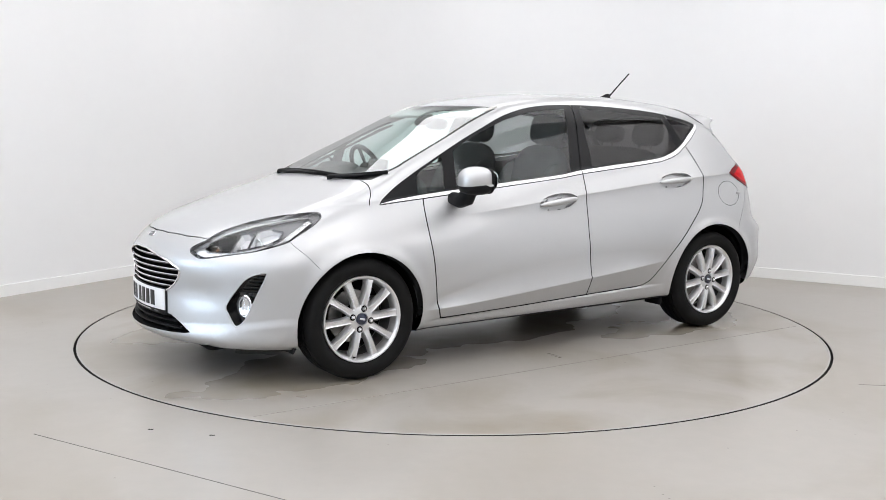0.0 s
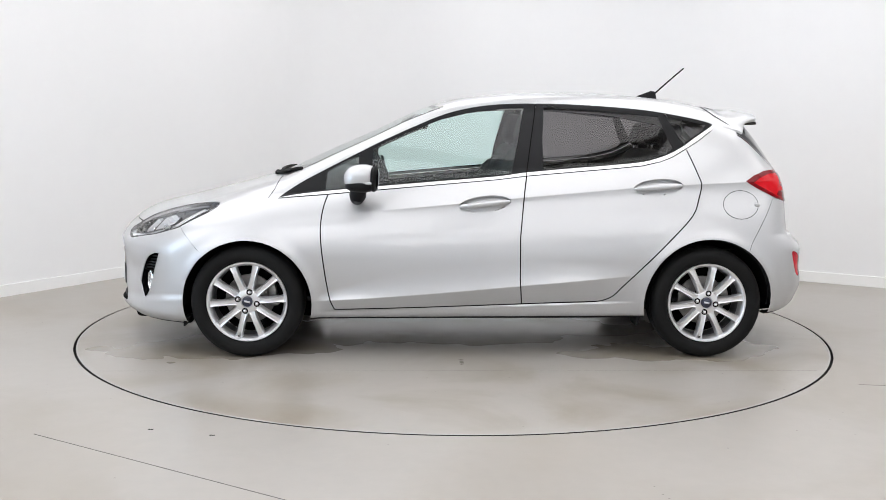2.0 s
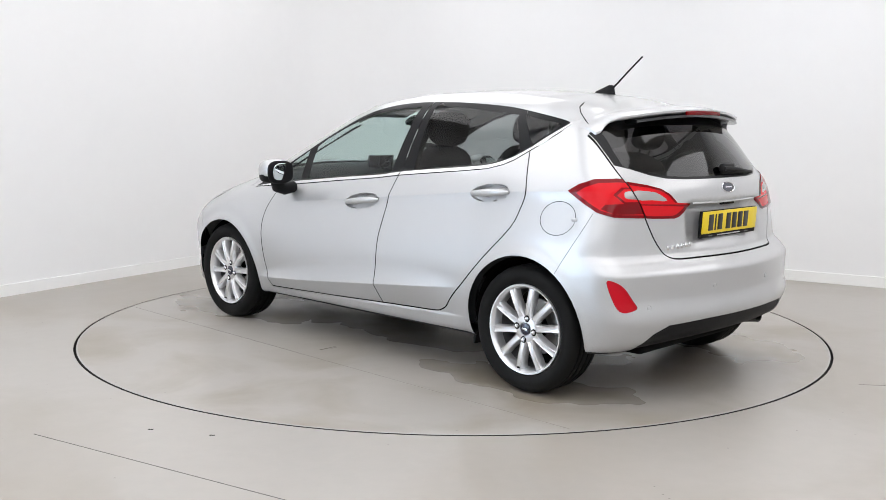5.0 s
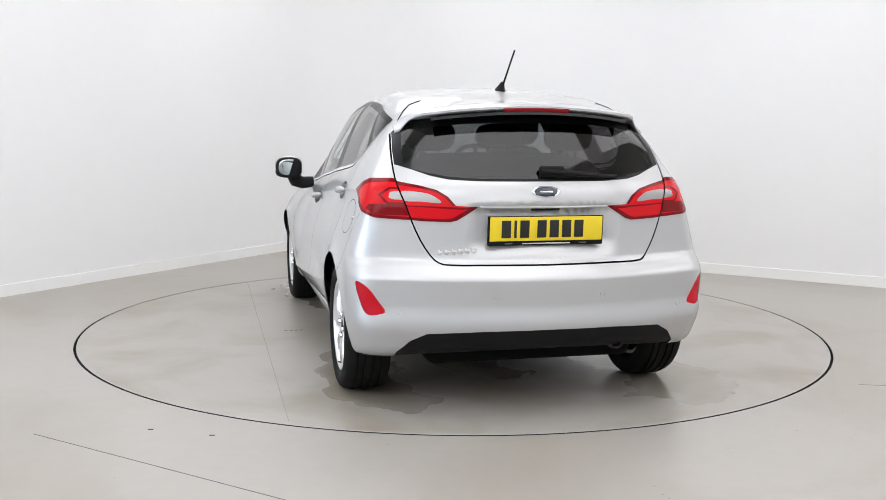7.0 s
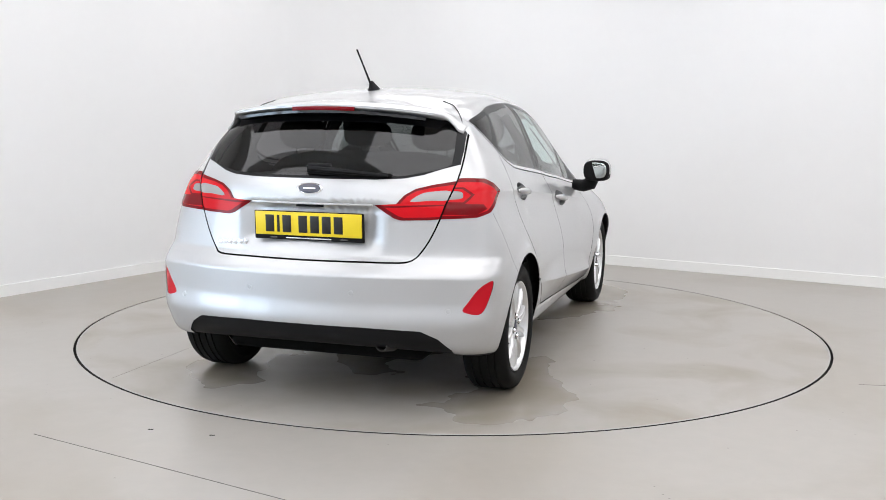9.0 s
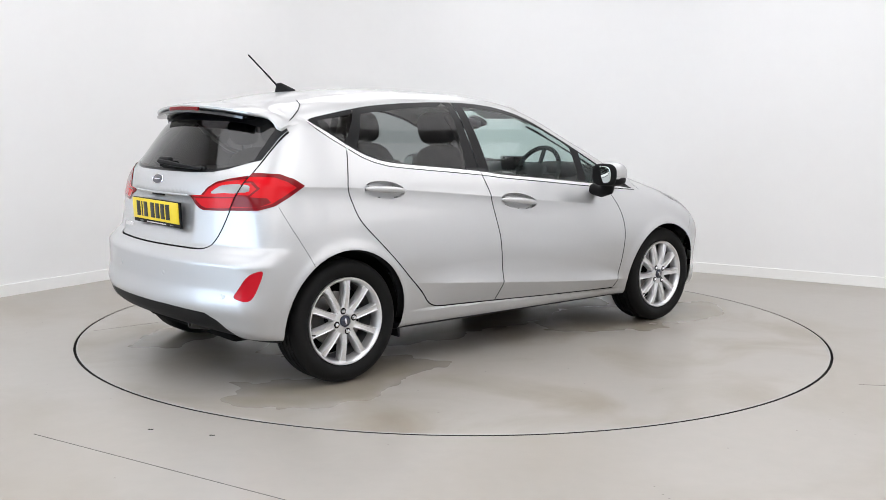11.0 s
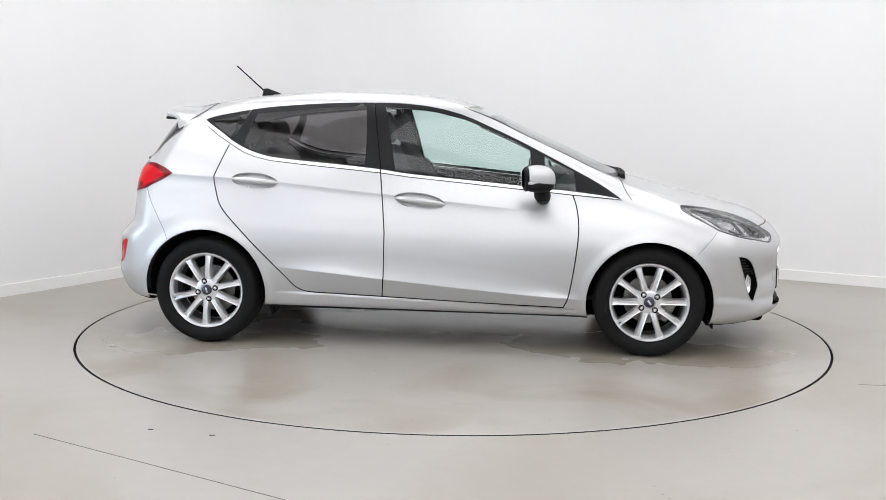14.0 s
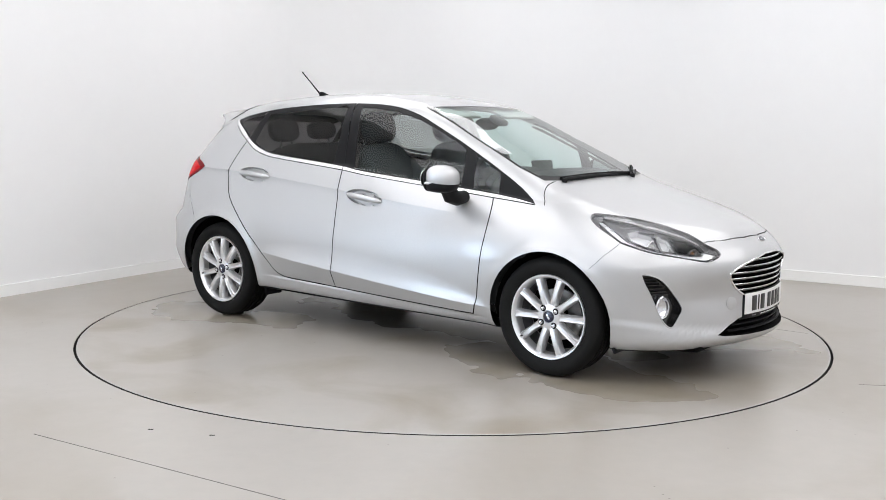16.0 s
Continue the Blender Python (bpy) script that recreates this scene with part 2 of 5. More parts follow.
# ---- the room ----
def build_room():
    turn = Matrix.Translation(CORNER) @ Matrix.Rotation(radians(ROOM_TURN), 4, "Z")
    # local: the corner at 0,0; left wall runs towards -x, right wall towards -y
    def local(x, y, z=0):
        return turn @ Vector((x, y, z))
    rad = 0.9
    path = [Vector((-ROOM_A, 0))]
    for i in range(17):
        a = radians(90 - 90 * i / 16)
        path.append(Vector((-rad + rad * math.cos(a), -rad + rad * math.sin(a))))
    path.append(Vector((0, -ROOM_B)))
    def strip(name, base, top, thick, inset, material, label, cat):
        bm = bmesh.new()
        rows = []
        for i, p in enumerate(path):
            a, b = path[max(0, i - 1)], path[min(len(path) - 1, i + 1)]
            d = (b - a).normalized()
            nrm = Vector((d.y, -d.x))   # towards the room
            i0, i1 = p + nrm * inset, p + nrm * (inset - thick)
            rows.append([bm.verts.new(local(q.x, q.y, z)) for q, z in ((i0, base), (i0, top), (i1, top), (i1, base))])
        for a, b in zip(rows, rows[1:]):
            for j in range(4):
                bm.faces.new((a[j], a[(j + 1) % 4], b[(j + 1) % 4], b[j]))
        bm.faces.new(rows[0]), bm.faces.new(rows[-1][::-1])
        ob = part(name, bm, material)
        return tagged(ob, label, cat, kind="structure")
    strip("wall_north", -0.02, CEIL, 0.2, 0.0, WALL, "white painted studio wall with a rounded inside corner", "wall")
    strip("baseboard", 0.0, 0.085, 0.014, 0.0145, SKIRT, "white painted skirting board along the studio wall", "skirting")
    for name, c, size in (("wall_south", (-ROOM_A / 2, -ROOM_B - 0.1, CEIL / 2), (ROOM_A, 0.2, CEIL + 0.04)),
                          ("wall_west", (-ROOM_A - 0.1, -ROOM_B / 2, CEIL / 2), (0.2, ROOM_B + 0.4, CEIL + 0.04))):
        ob = part(name, box(size, turn @ Matrix.Translation(c)), WALL, smooth=False)
        tagged(ob, "plain white painted studio wall", "wall", kind="structure")
    ob = part("ceiling", box((ROOM_A + 0.4, ROOM_B + 0.4, 0.15), turn @ Matrix.Translation((-ROOM_A / 2, -ROOM_B / 2, CEIL + 0.08))), CEILING, smooth=False)
    tagged(ob, "plain white studio ceiling", "ceiling", kind="structure")
    # floor with a round opening for the table
    bm = bmesh.new()
    n = 160
    c = turn.inverted() @ Vector((0, 0, 0))
    inner, outer = [], []
    for i in range(n):
        a = 2 * math.pi * i / n
        d = Vector((math.cos(a), math.sin(a), 0))
        inner.append(bm.verts.new(c + d * (TABLE_R + 0.007)))
        k = 1e9
        for ax, lo, hi in ((0, -ROOM_A - 0.05, 0.05), (1, -ROOM_B - 0.05, 0.05)):
            if abs(d[ax]) > 1e-9:
                k = min(k, ((hi if d[ax] > 0 else lo) - c[ax]) / d[ax])
        outer.append(bm.verts.new(c + d * k))
    for i in range(n):
        j = (i + 1) % n
        bm.faces.new((inner[i], outer[i], outer[j], inner[j]))
    bmesh.ops.transform(bm, matrix=turn, verts=bm.verts)
    fl = part("floor", bm, FLOOR, smooth=False)
    tagged(fl, "beige grey painted concrete studio floor", "floor", kind="structure")
    bm = lathe([(TABLE_R + 0.0072, -0.0005), (TABLE_R + 0.0072, -0.0045)], 160, "z")
    tagged(part("pit_lip", bm, FLOOR, smooth=False), "cut concrete edge round the turntable", "floor edge", kind="structure")
    # near-black walls put the gap's shade into the colour
    bm = lathe([(TABLE_R + 0.0085, -0.004), (TABLE_R + 0.009, -0.045), (0.001, -0.045)], 160, "z")
    tagged(part("table_pit", bm, GROOVE, smooth=False), "dark pit under the turntable's edge", "pit", kind="structure")
    # saw-cut joint across the floor and two small scratch marks beside the table
    def strip_on_floor(name, a, c, w, label, cat, material):
        a, c = Vector(a), Vector(c)
        d = c - a
        m = Matrix.Translation((*((a + c) / 2), 0.0004)) @ Matrix.Rotation(math.atan2(d.y, d.x), 4, "Z")
        tagged(part(name, box((d.length, w, 0.001), m), material, smooth=False), label, cat, kind="structure")
    strip_on_floor("floor_joint", (-1.69, -2.30), (0.45, -3.55), 0.004, "thin saw-cut joint in the concrete floor", "floor joint", JOINT)
    strip_on_floor("floor_joint", (2.02, 1.40 - 2.76), (3.40, -1.36 - 0.16), 0.0025, "thin saw-cut joint in the concrete floor", "floor joint", JOINT)
    for x, y in ((-1.25, -2.22), (-0.98, -2.285)):
        strip_on_floor("floor_scratch", (x, y), (x + 0.022, y - 0.002), 0.008, "small dark scratch mark on the concrete floor", "floor slot", GROOVE)
    # unseen assumed windows in the long wall beside the camera, glowing for bluish paint reflections
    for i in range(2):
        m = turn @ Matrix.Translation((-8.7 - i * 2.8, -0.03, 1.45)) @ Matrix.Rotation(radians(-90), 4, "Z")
        win = tagged(new("window_%d" % (i + 1)), "tall white-framed window, out of view, added for bluish light", "window", kind="structure")
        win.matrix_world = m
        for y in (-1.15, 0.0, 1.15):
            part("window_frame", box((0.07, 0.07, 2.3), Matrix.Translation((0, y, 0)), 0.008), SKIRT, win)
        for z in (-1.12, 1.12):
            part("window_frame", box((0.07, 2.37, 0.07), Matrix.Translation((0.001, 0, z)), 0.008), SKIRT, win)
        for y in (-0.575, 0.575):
            part("pane", box((0.012, 1.08, 2.17), Matrix.Translation((-0.01, y, 0))), BLUISH_GLOW, win, smooth=False)
    # luminous ceiling panels
    first = None
    for i in range(4):
        for j in range(3):
            m = turn @ Matrix.Translation((-1.8 - i * 3.0, -1.8 - j * 3.2, CEIL - 0.03))
            if first is None:
                first = tagged(new("ceiling_light"), "large square white ceiling light panel", "ceiling light", "ceiling lights")
                first.matrix_world = m
                part("frame", box((2.62, 2.72, 0.05), None, 0.01), SKIRT, first)
                part("diffuser", box((2.5, 2.6, 0.02), Matrix.Translation((0, 0, -0.03)), 0.004), PANEL_GLOW, first)
            else:
                copy_thing(first, m)


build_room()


def build_table():
    table = tagged(new("turntable"), "round concrete turntable set flush in the floor", "turntable", kind="")
    bm = lathe([(0.001, 0.0), (0.6, 0.0), (1.4, 0.0), (TABLE_R - 0.017, 0.0), (TABLE_R - 0.017, -0.04)], 160, "z")
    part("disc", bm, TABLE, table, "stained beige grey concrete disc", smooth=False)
    bm = lathe([(TABLE_R - 0.0165, -0.02), (TABLE_R - 0.0165, 0.0008), (TABLE_R - 0.0085, 0.0008), (TABLE_R - 0.0075, 0.0)], 160, "z")
    part("edge_ring", bm, EDGE, table, "thin pale metal edge")
    # near-black colour stands for the shade in the gap round the disc
    bm = lathe([(TABLE_R - 0.0074, -0.0004), (TABLE_R - 0.0074, -0.042)], 160, "z")
    part("edge_wall", bm, GROOVE, table, "disc side painted near-black for shade in the gap")
    # a filled joint across the disc and a row of small scuffs beside the car
    part("disc_joint", box((3.70, 0.0025, 0.001), Matrix.Translation((0, 1.19, 0.0003))), FILLER, table, "faint filled joint")
    for k in range(4):
        m = Matrix.Translation((0.0, 0.955 + 0.031 * k, 0.0004)) @ Matrix.Rotation(0.15 * (k - 1), 4, "Z")
        part("scuff", prism([(-0.012, -0.008), (0.006, -0.011), (0.013, 0.002), (0.003, 0.009), (-0.010, 0.006)], 0.0006, None, m), SCUFF, table)
    return table


turntable = build_table()


# ---- the car's body surface, as a smooth field ----
def curve(x, xs, ys):
    """Smooth monotone curve through a few stations."""
    xs, ys = np.array(xs, float), np.array(ys, float)
    h = np.diff(xs)
    d = np.diff(ys) / h
    m = np.zeros(len(xs))
    m[1:-1] = np.where(d[:-1] * d[1:] > 0, 2 * d[:-1] * d[1:] / np.where(abs(d[:-1] + d[1:]) < 1e-12, 1, d[:-1] + d[1:]), 0)
    m[0], m[-1] = d[0], d[-1]
    k = np.clip(np.searchsorted(xs, x) - 1, 0, len(h) - 1)
    s = np.clip((x - xs[k]) / h[k], -0.5, 1.5)
    return (ys[k] * (1 + 2 * s) * (1 - s) ** 2 + m[k] * h[k] * s * (1 - s) ** 2
            + ys[k + 1] * s * s * (3 - 2 * s) + m[k + 1] * h[k] * s * s * (s - 1))


def step(a, b, x):
    s = np.clip((x - a) / (b - a), 0, 1)
    return s * s * (3 - 2 * s)


def smax(a, b, r):
    h = np.clip(0.5 + 0.5 * (a - b) / r, 0, 1)
    return b + (a - b) * h + r * h * (1 - h)


def belt(x):
    return curve(x, [-1.9, -1.42, -1.31, -1.23, -1.09, -0.83, -0.35, 0.12, 0.73, 1.0, 1.4],
                 [1.36, 1.262, 1.19, 1.143, 1.075, 1.036, 0.992, 0.944, 0.884, 0.858, 0.845])


def top_line(x):
    return curve(x, [-2.1, -1.75, -1.5, -1.2, -0.7, -0.35, 0.0, 0.2, 0.5, 0.72, 0.98, 1.06, 1.2, 1.4, 1.7, 1.85, 1.93, 2.1],
                 [1.26, 1.33, 1.373, 1.426, 1.456, 1.45, 1.412, 1.352, 1.215, 1.118, 0.998, 0.968, 0.928, 0.875, 0.80, 0.765, 0.742, 0.66])


def nose_line(z):
    return curve(z, [0.1, 0.19, 0.235, 0.29, 0.4, 0.58, 0.66, 0.70, 0.75, 0.9], [1.89, 1.965, 1.988, 1.980, 1.980, 1.997, 1.972, 1.95, 1.925, 1.83])


def tail_line(z):
    return curve(z, [0.15, 0.24, 0.34, 0.41, 0.5, 0.6, 0.655, 0.69, 0.75, 0.9, 0.97, 1.05, 1.3, 1.45], [1.86, 1.96, 2.015, 2.038, 2.026, 2.028, 1.985, 1.95, 1.94, 1.93, 1.915, 1.875, 1.70, 1.58])


ARCHES = ((1.149, 0.295, 0.345), (-1.345, 0.31, 0.349))


def shoulder(x):
    """Height of the crease that runs through the door handles."""
    return curve(x, [-1.6, -1.2, -0.35, 0.4, 0.8], [0.965, 0.945, 0.872, 0.80, 0.77])


def door_ledge(x):
    """Height of the edge along the foot of the doors."""
    return curve(x, [-1.0, -0.83, 0.43, 0.8], [0.46, 0.447, 0.335, 0.31])


def half_width(x, z):
    w = curve(x, [-2.1, -1.75, -1.35, -0.9, 0.0, 0.7, 1.15, 1.5, 1.8, 2.1], [0.80, 0.84, 0.863, 0.845, 0.845, 0.845, 0.863, 0.835, 0.78, 0.70])
    up = curve(x, [-2.0, -1.2, 0.0, 0.98, 1.6], [0.45, 0.55, 0.8, 1.62, 1.8])
    zb = belt(x)
    zc = np.minimum(z, zb)
    side = w - up * np.maximum(zc - 0.55, 0) ** 2 - 0.55 * np.maximum(0.55 - zc, 0) ** 2
    # shoulder crease that runs back to the tail lamps, and the undercut below it
    d = zc - shoulder(x)
    under = 1 - np.exp(np.minimum(d, 0) / 0.034)
    side = side - 0.017 * under * step(-0.40, -0.08, d) * step(0.72, 0.25, x) * step(-1.80, -1.55, x)
    # flared ledge along the foot of the doors
    d = z - door_ledge(x)
    foot = curve(x, [-1.0, -0.72, 0.13, 0.68], [0.315, 0.309, 0.278, 0.263])
    flare = curve(x, [-0.95, -0.6, -0.2, 0.3, 0.75], [0.06, 0.11, 0.14, 0.13, 0.05])
    ledge = 0.030 * np.clip(1 - d / flare, 0, 1) ** 2 * (d > 0) + (0.030 - 0.36 * np.minimum(-d, 0.16)) * (d <= 0)
    side = side + ledge * step(-1.02, -0.55, x) * step(0.84, 0.60, x) * step(foot - 0.014, foot, z)
    # rolled lips round the wheels
    for ax, az, ar in ARCHES:
        r = np.hypot(x - ax, z - az)
        side = side + 0.011 * np.exp(-((r - ar) / 0.035) ** 2)
    side = side - 0.014 * step(0.0, 0.02, z - zb)
    over = np.maximum(z - zb, 0)
    return side - 0.30 * over - 0.28 * over ** 2


def field(x, y, z):
    """Below zero inside the body."""
    y = np.abs(y)
    side = y - half_width(x, z)
    crown = curve(x, [-1.9, -1.2, -0.3, 0.3, 0.9, 1.2, 1.9], [0.20, 0.15, 0.14, 0.12, 0.12, 0.12, 0.25])
    top = (z - top_line(x) + crown * y * y) * curve(x, [-1.5, 0.0, 0.3, 0.9, 1.2, 2.0], [0.97, 0.95, 0.9, 0.9, 0.95, 0.93])
    hollow = 0.016 * np.exp(-((z - 0.44) / 0.075) ** 2 - ((y - 0.46) / 0.14) ** 2)
    front = (x - nose_line(z) + 0.60 * y * y + hollow) * 0.85
    kr = curve(z, [0.3, 0.7, 0.95, 1.1, 1.3], [0.28, 0.28, 0.32, 0.42, 0.48])
    recess = 0.030 * step(0.37, 0.265, y) * step(0.69, 0.765, z) * step(0.93, 0.880, z)
    rear = (-x - tail_line(z) + kr * y * y + recess) * 0.85
    low = curve(x, [-2.0, -1.7, -1.0, 0.9, 1.5, 2.0], [0.30, 0.235, 0.21, 0.195, 0.17, 0.185]) - z
    f = smax(side, top, curve(x, [-1.8, -0.5, 0.6, 1.1, 1.9], [0.10, 0.13, 0.05, 0.10, 0.16]))
    f = smax(f, front, 0.16)
    lip = 0.262 + 0.055 * step(1.95, 1.5, x)
    f = f - 0.011 * step(lip + 0.030, lip - 0.016, z) * step(1.42, 1.56, x)
    f = smax(f, rear, 0.10)
    return smax(f, low, 0.05)


def gradient(p):
    e = 2e-3
    x, y, z = p[:, 0], p[:, 1], p[:, 2]
    g = np.stack([field(x + e, y, z) - field(x - e, y, z), field(x, y + e, z) - field(x, y - e, z), field(x, y, z + e) - field(x, y, z - e)], 1)
    g[np.abs(y) < 1e-5, 1] = 0
    return g / np.maximum(np.linalg.norm(g, axis=1, keepdims=True), 1e-9)


def shoot(origin, way):
    """Where rays that start inside leave the body."""
    lo, hi = np.zeros(len(origin)), np.full(len(origin), 2.6)
    for _ in range(34):
        mid = (lo + hi) / 2
        p = origin + way * mid[:, None]
        inside = field(p[:, 0], p[:, 1], p[:, 2]) < 0
        lo, hi = np.where(inside, mid, lo), np.where(inside, hi, mid)
    return origin + way * lo[:, None]


class Shell:
    """The left half of the body skin, cut along outlines into labelled faces."""

    def __init__(self, n_phi=186, n_cap=68, n_mid=170):
        spine = (-1.45, 1.35)
        cols = [(spine[1], math.cos(a), math.sin(a)) for a in np.linspace(0.0, math.pi / 2, n_cap, endpoint=False)]
        cols += [(x, 0.0, 1.0) for x in np.linspace(spine[1], spine[0], n_mid, endpoint=False)]
        cols += [(spine[0], -math.cos(a), math.sin(a)) for a in np.linspace(math.pi / 2, 0.0, n_cap)]
        # finer rows where the creases of the flanks lie
        lay = np.linspace(-math.pi / 2, math.pi / 2, 721)
        dense = np.cumsum(1 + 2.2 * step(-0.42, -0.34, lay) * step(0.56, 0.48, lay))
        phis = np.interp(np.linspace(dense[0], dense[-1], n_phi), dense, lay)
        o, w = [], []
        for sx, dx, dr in cols:
            for ph in phis:
                o.append((sx, 0, 0.56))
                w.append((dx, dr * math.cos(ph), dr * math.sin(ph)))
        v = shoot(np.array(o), np.array(w))
        v[np.abs(v[:, 1]) < 1e-5, 1] = 0
        self.v = [tuple(p) for p in v]
        self.f = []
        for i in range(len(cols) - 1):
            for j in range(n_phi - 1):
                a = i * n_phi + j
                self.f.append((a, a + n_phi, a + n_phi + 1, a + 1))
        self.lab = ["body"] * len(self.f)
        self.centre()

    def centre(self):
        v = np.array(self.v)
        self.c = np.array([v[list(f)].mean(0) for f in self.f])

    def cut(self, view, poly, label, over=("body",), where=None):
        """Split the faces along a closed outline seen in a view and name those inside it."""
        a, b = np.array(view[0], float), np.array(view[1], float)
        poly = np.array(poly, float)
        for k in range(len(poly)):
            p, q = poly[k], poly[(k + 1) % len(poly)]
            d = q - p
            ln = np.linalg.norm(d)
            if ln < 1e-6:
                continue
            d = d / ln
            st = np.stack([self.c @ a, self.c @ b], 1) - p
            al, ac = st @ d, st @ np.array([-d[1], d[0]])
            cand = (al > -0.05) & (al < ln + 0.05) & (np.abs(ac) < 0.05)
            if where is not None:
                cand &= where(self.c)
            self.split(np.nonzero(cand)[0], a, b, p, d, over)
        st = np.stack([self.c @ a, self.c @ b], 1)
        inside = np.zeros(len(st), bool)
        for k in range(len(poly)):
            p, q = poly[k], poly[(k + 1) % len(poly)]
            cross = (p[1] > st[:, 1]) != (q[1] > st[:, 1])
            with np.errstate(divide="ignore", invalid="ignore"):
                xs = (q[0] - p[0]) * (st[:, 1] - p[1]) / (q[1] - p[1]) + p[0]
            inside ^= cross & (st[:, 0] < xs)
        if where is not None:
            inside &= where(self.c)
        for i in np.nonzero(inside)[0]:
            if self.lab[i] in over:
                self.lab[i] = label

    def split(self, cand, a, b, p, d, over):
        made, newf, newl, newc, dead = {}, [], [], [], []
        for i in cand:
            if self.lab[i] not in over:
                continue
            f = self.f[i]
            s = []
            for j in f:
                w = self.v[j]
                u0 = w[0] * a[0] + w[1] * a[1] + w[2] * a[2] - p[0]
                u1 = w[0] * b[0] + w[1] * b[1] + w[2] * b[2] - p[1]
                s.append(u1 * d[0] - u0 * d[1])
            if max(s) < 2e-4 or min(s) > -2e-4:
                continue
            pos, neg = [], []
            for k in range(len(f)):
                i0, i1 = f[k], f[(k + 1) % len(f)]
                s0, s1 = s[k], s[(k + 1) % len(f)]
                if s0 >= 0:
                    pos.append(i0)
                if s0 <= 0:
                    neg.append(i0)
                if s0 * s1 < 0:
                    key = (min(i0, i1), max(i0, i1))
                    if key not in made:
                        t = s0 / (s0 - s1)
                        made[key] = len(self.v)
                        self.v.append(tuple(self.v[i0][m] * (1 - t) + self.v[i1][m] * t for m in range(3)))
                    pos.append(made[key]), neg.append(made[key])
            if len(pos) > 2 and len(neg) > 2:
                self.f[i] = tuple(pos)
                self.c[i] = np.mean([self.v[j] for j in pos], 0)
                newf.append(tuple(neg)), newl.append(self.lab[i])
                newc.append(np.mean([self.v[j] for j in neg], 0))
        if newf:
            self.f += newf
            self.lab += newl
            self.c = np.concatenate([self.c, np.array(newc)])

    def seam(self, view, line, width, label="gap", over=("body",), where=None):
        pts = [np.array(p, float) for p in line]
        for p, q in zip(pts, pts[1:]):
            d = (q - p) / max(np.linalg.norm(q - p), 1e-9)
            nrm = np.array([-d[1], d[0]]) * width / 2
            e = d * width * 0.35
            self.cut(view, [p - e - nrm, q + e - nrm, q + e + nrm, p - e + nrm], label, over, where)

    def take(self, labels, sides=(1,), push=0.0):
        """Vertices, faces and normals of the faces with these labels, on one or both sides."""
        idx = [i for i, l in enumerate(self.lab) if l in labels]
        used = sorted({j for i in idx for j in self.f[i]})
        new_of = {j: k for k, j in enumerate(used)}
        v = np.array([self.v[j] for j in used]).reshape(-1, 3)
        nrm = gradient(v)
        v = v + nrm * push
        f = [tuple(new_of[j] for j in self.f[i]) for i in idx]
        V, N, FF = [], [], []
        for s in sides:
            base = sum(len(q) for q in V)
            V.append(v * [1, s, 1])
            N.append(nrm * [1, s, 1])
            for face in f:
                g = tuple(j + base for j in face)
                FF.append(g if s > 0 else g[::-1])
        return np.concatenate(V), FF, np.concatenate(N)

    def skin(self, name, labels, material, parent, sides=(1, -1), label="", push=0.0):
        v, f, n = self.take(labels, sides, push)
        return mesh_ob(name, v, f, material, parent, label, True, n)


SIDE = ((1, 0, 0), (0, 0, 1))
FRONT = ((0, 1, 0), (0, 0, 1))
TOP = ((1, 0, 0), (0, 1, 0))


def rounded(ctrl, n=6, closed=True):
    """Smooth outline through a few points."""
    p = [np.array(c, float) for c in ctrl]
    k = len(p)
    out = []
    for i in range(k if closed else k - 1):
        p0, p1, p2, p3 = (p[(i - 1) % k], p[i], p[(i + 1) % k], p[(i + 2) % k]) if closed else (p[max(i - 1, 0)], p[i], p[i + 1], p[min(i + 2, k - 1)])
        for j in range(n):
            t = j / n
            out.append(0.5 * (2 * p1 + (p2 - p0) * t + (2 * p0 - 5 * p1 + 4 * p2 - p3) * t * t + (3 * p1 - p0 - 3 * p2 + p3) * t ** 3))
    if not closed:
        out.append(p[-1])
    return out


def round_hole(x, z, r, n=48):
    return [(x + r * math.cos(2 * math.pi * i / n), z + r * math.sin(2 * math.pi * i / n)) for i in range(n)]


RQ = ((0.70711, 0.70711, 0), (0, 0, 1))      # seen from the rear corner
FQ = ((-0.70711, 0.70711, 0), (0, 0, 1))     # seen from the front corner


SEEN = {}


def ray_point(ox, oy, oz, dx, dy, dz):
    """Where one ray that starts inside leaves the body (bracketed secant steps)."""
    key = (round(ox, 5), round(oy, 5), round(oz, 5), dx, dy)
    if key in SEEN:
        return SEEN[key]
    def f(t):
        return float(field(np.float64(ox + dx * t), np.float64(oy + dy * t), np.float64(oz + dz * t)))
    a, b = 0.0, 1.6
    fa, fb = f(a), f(b)
    for _ in range(14):
        c = (a * fb - b * fa) / (fb - fa)
        fc = f(c)
        if abs(fc) < 5e-5:
            break
        if fc * fb < 0:
            a, fa = b, fb
        else:
            fa = fa / 2
        b, fb = c, fc
    SEEN[key] = np.array([ox + dx * c, oy + dy * c, oz + dz * c])
    return SEEN[key]


def on_front(y, z):
    return ray_point(0.9, abs(y), z, 1.0, 0, 0) * [1, 1 if y >= 0 else -1, 1]


def on_rear(y, z):
    return ray_point(-1.2, abs(y), z, -1.0, 0, 0) * [1, 1 if y >= 0 else -1, 1]


def on_side(x, z):
    return ray_point(x, 0.0, z, 0.0, 1, 0)


def on_top(x, y):
    return ray_point(x, abs(y), 0.6, 0.0, 0, 1) * [1, 1 if y >= 0 else -1, 1]


def normal_at(p):
    return gradient(np.array([p]))[0]


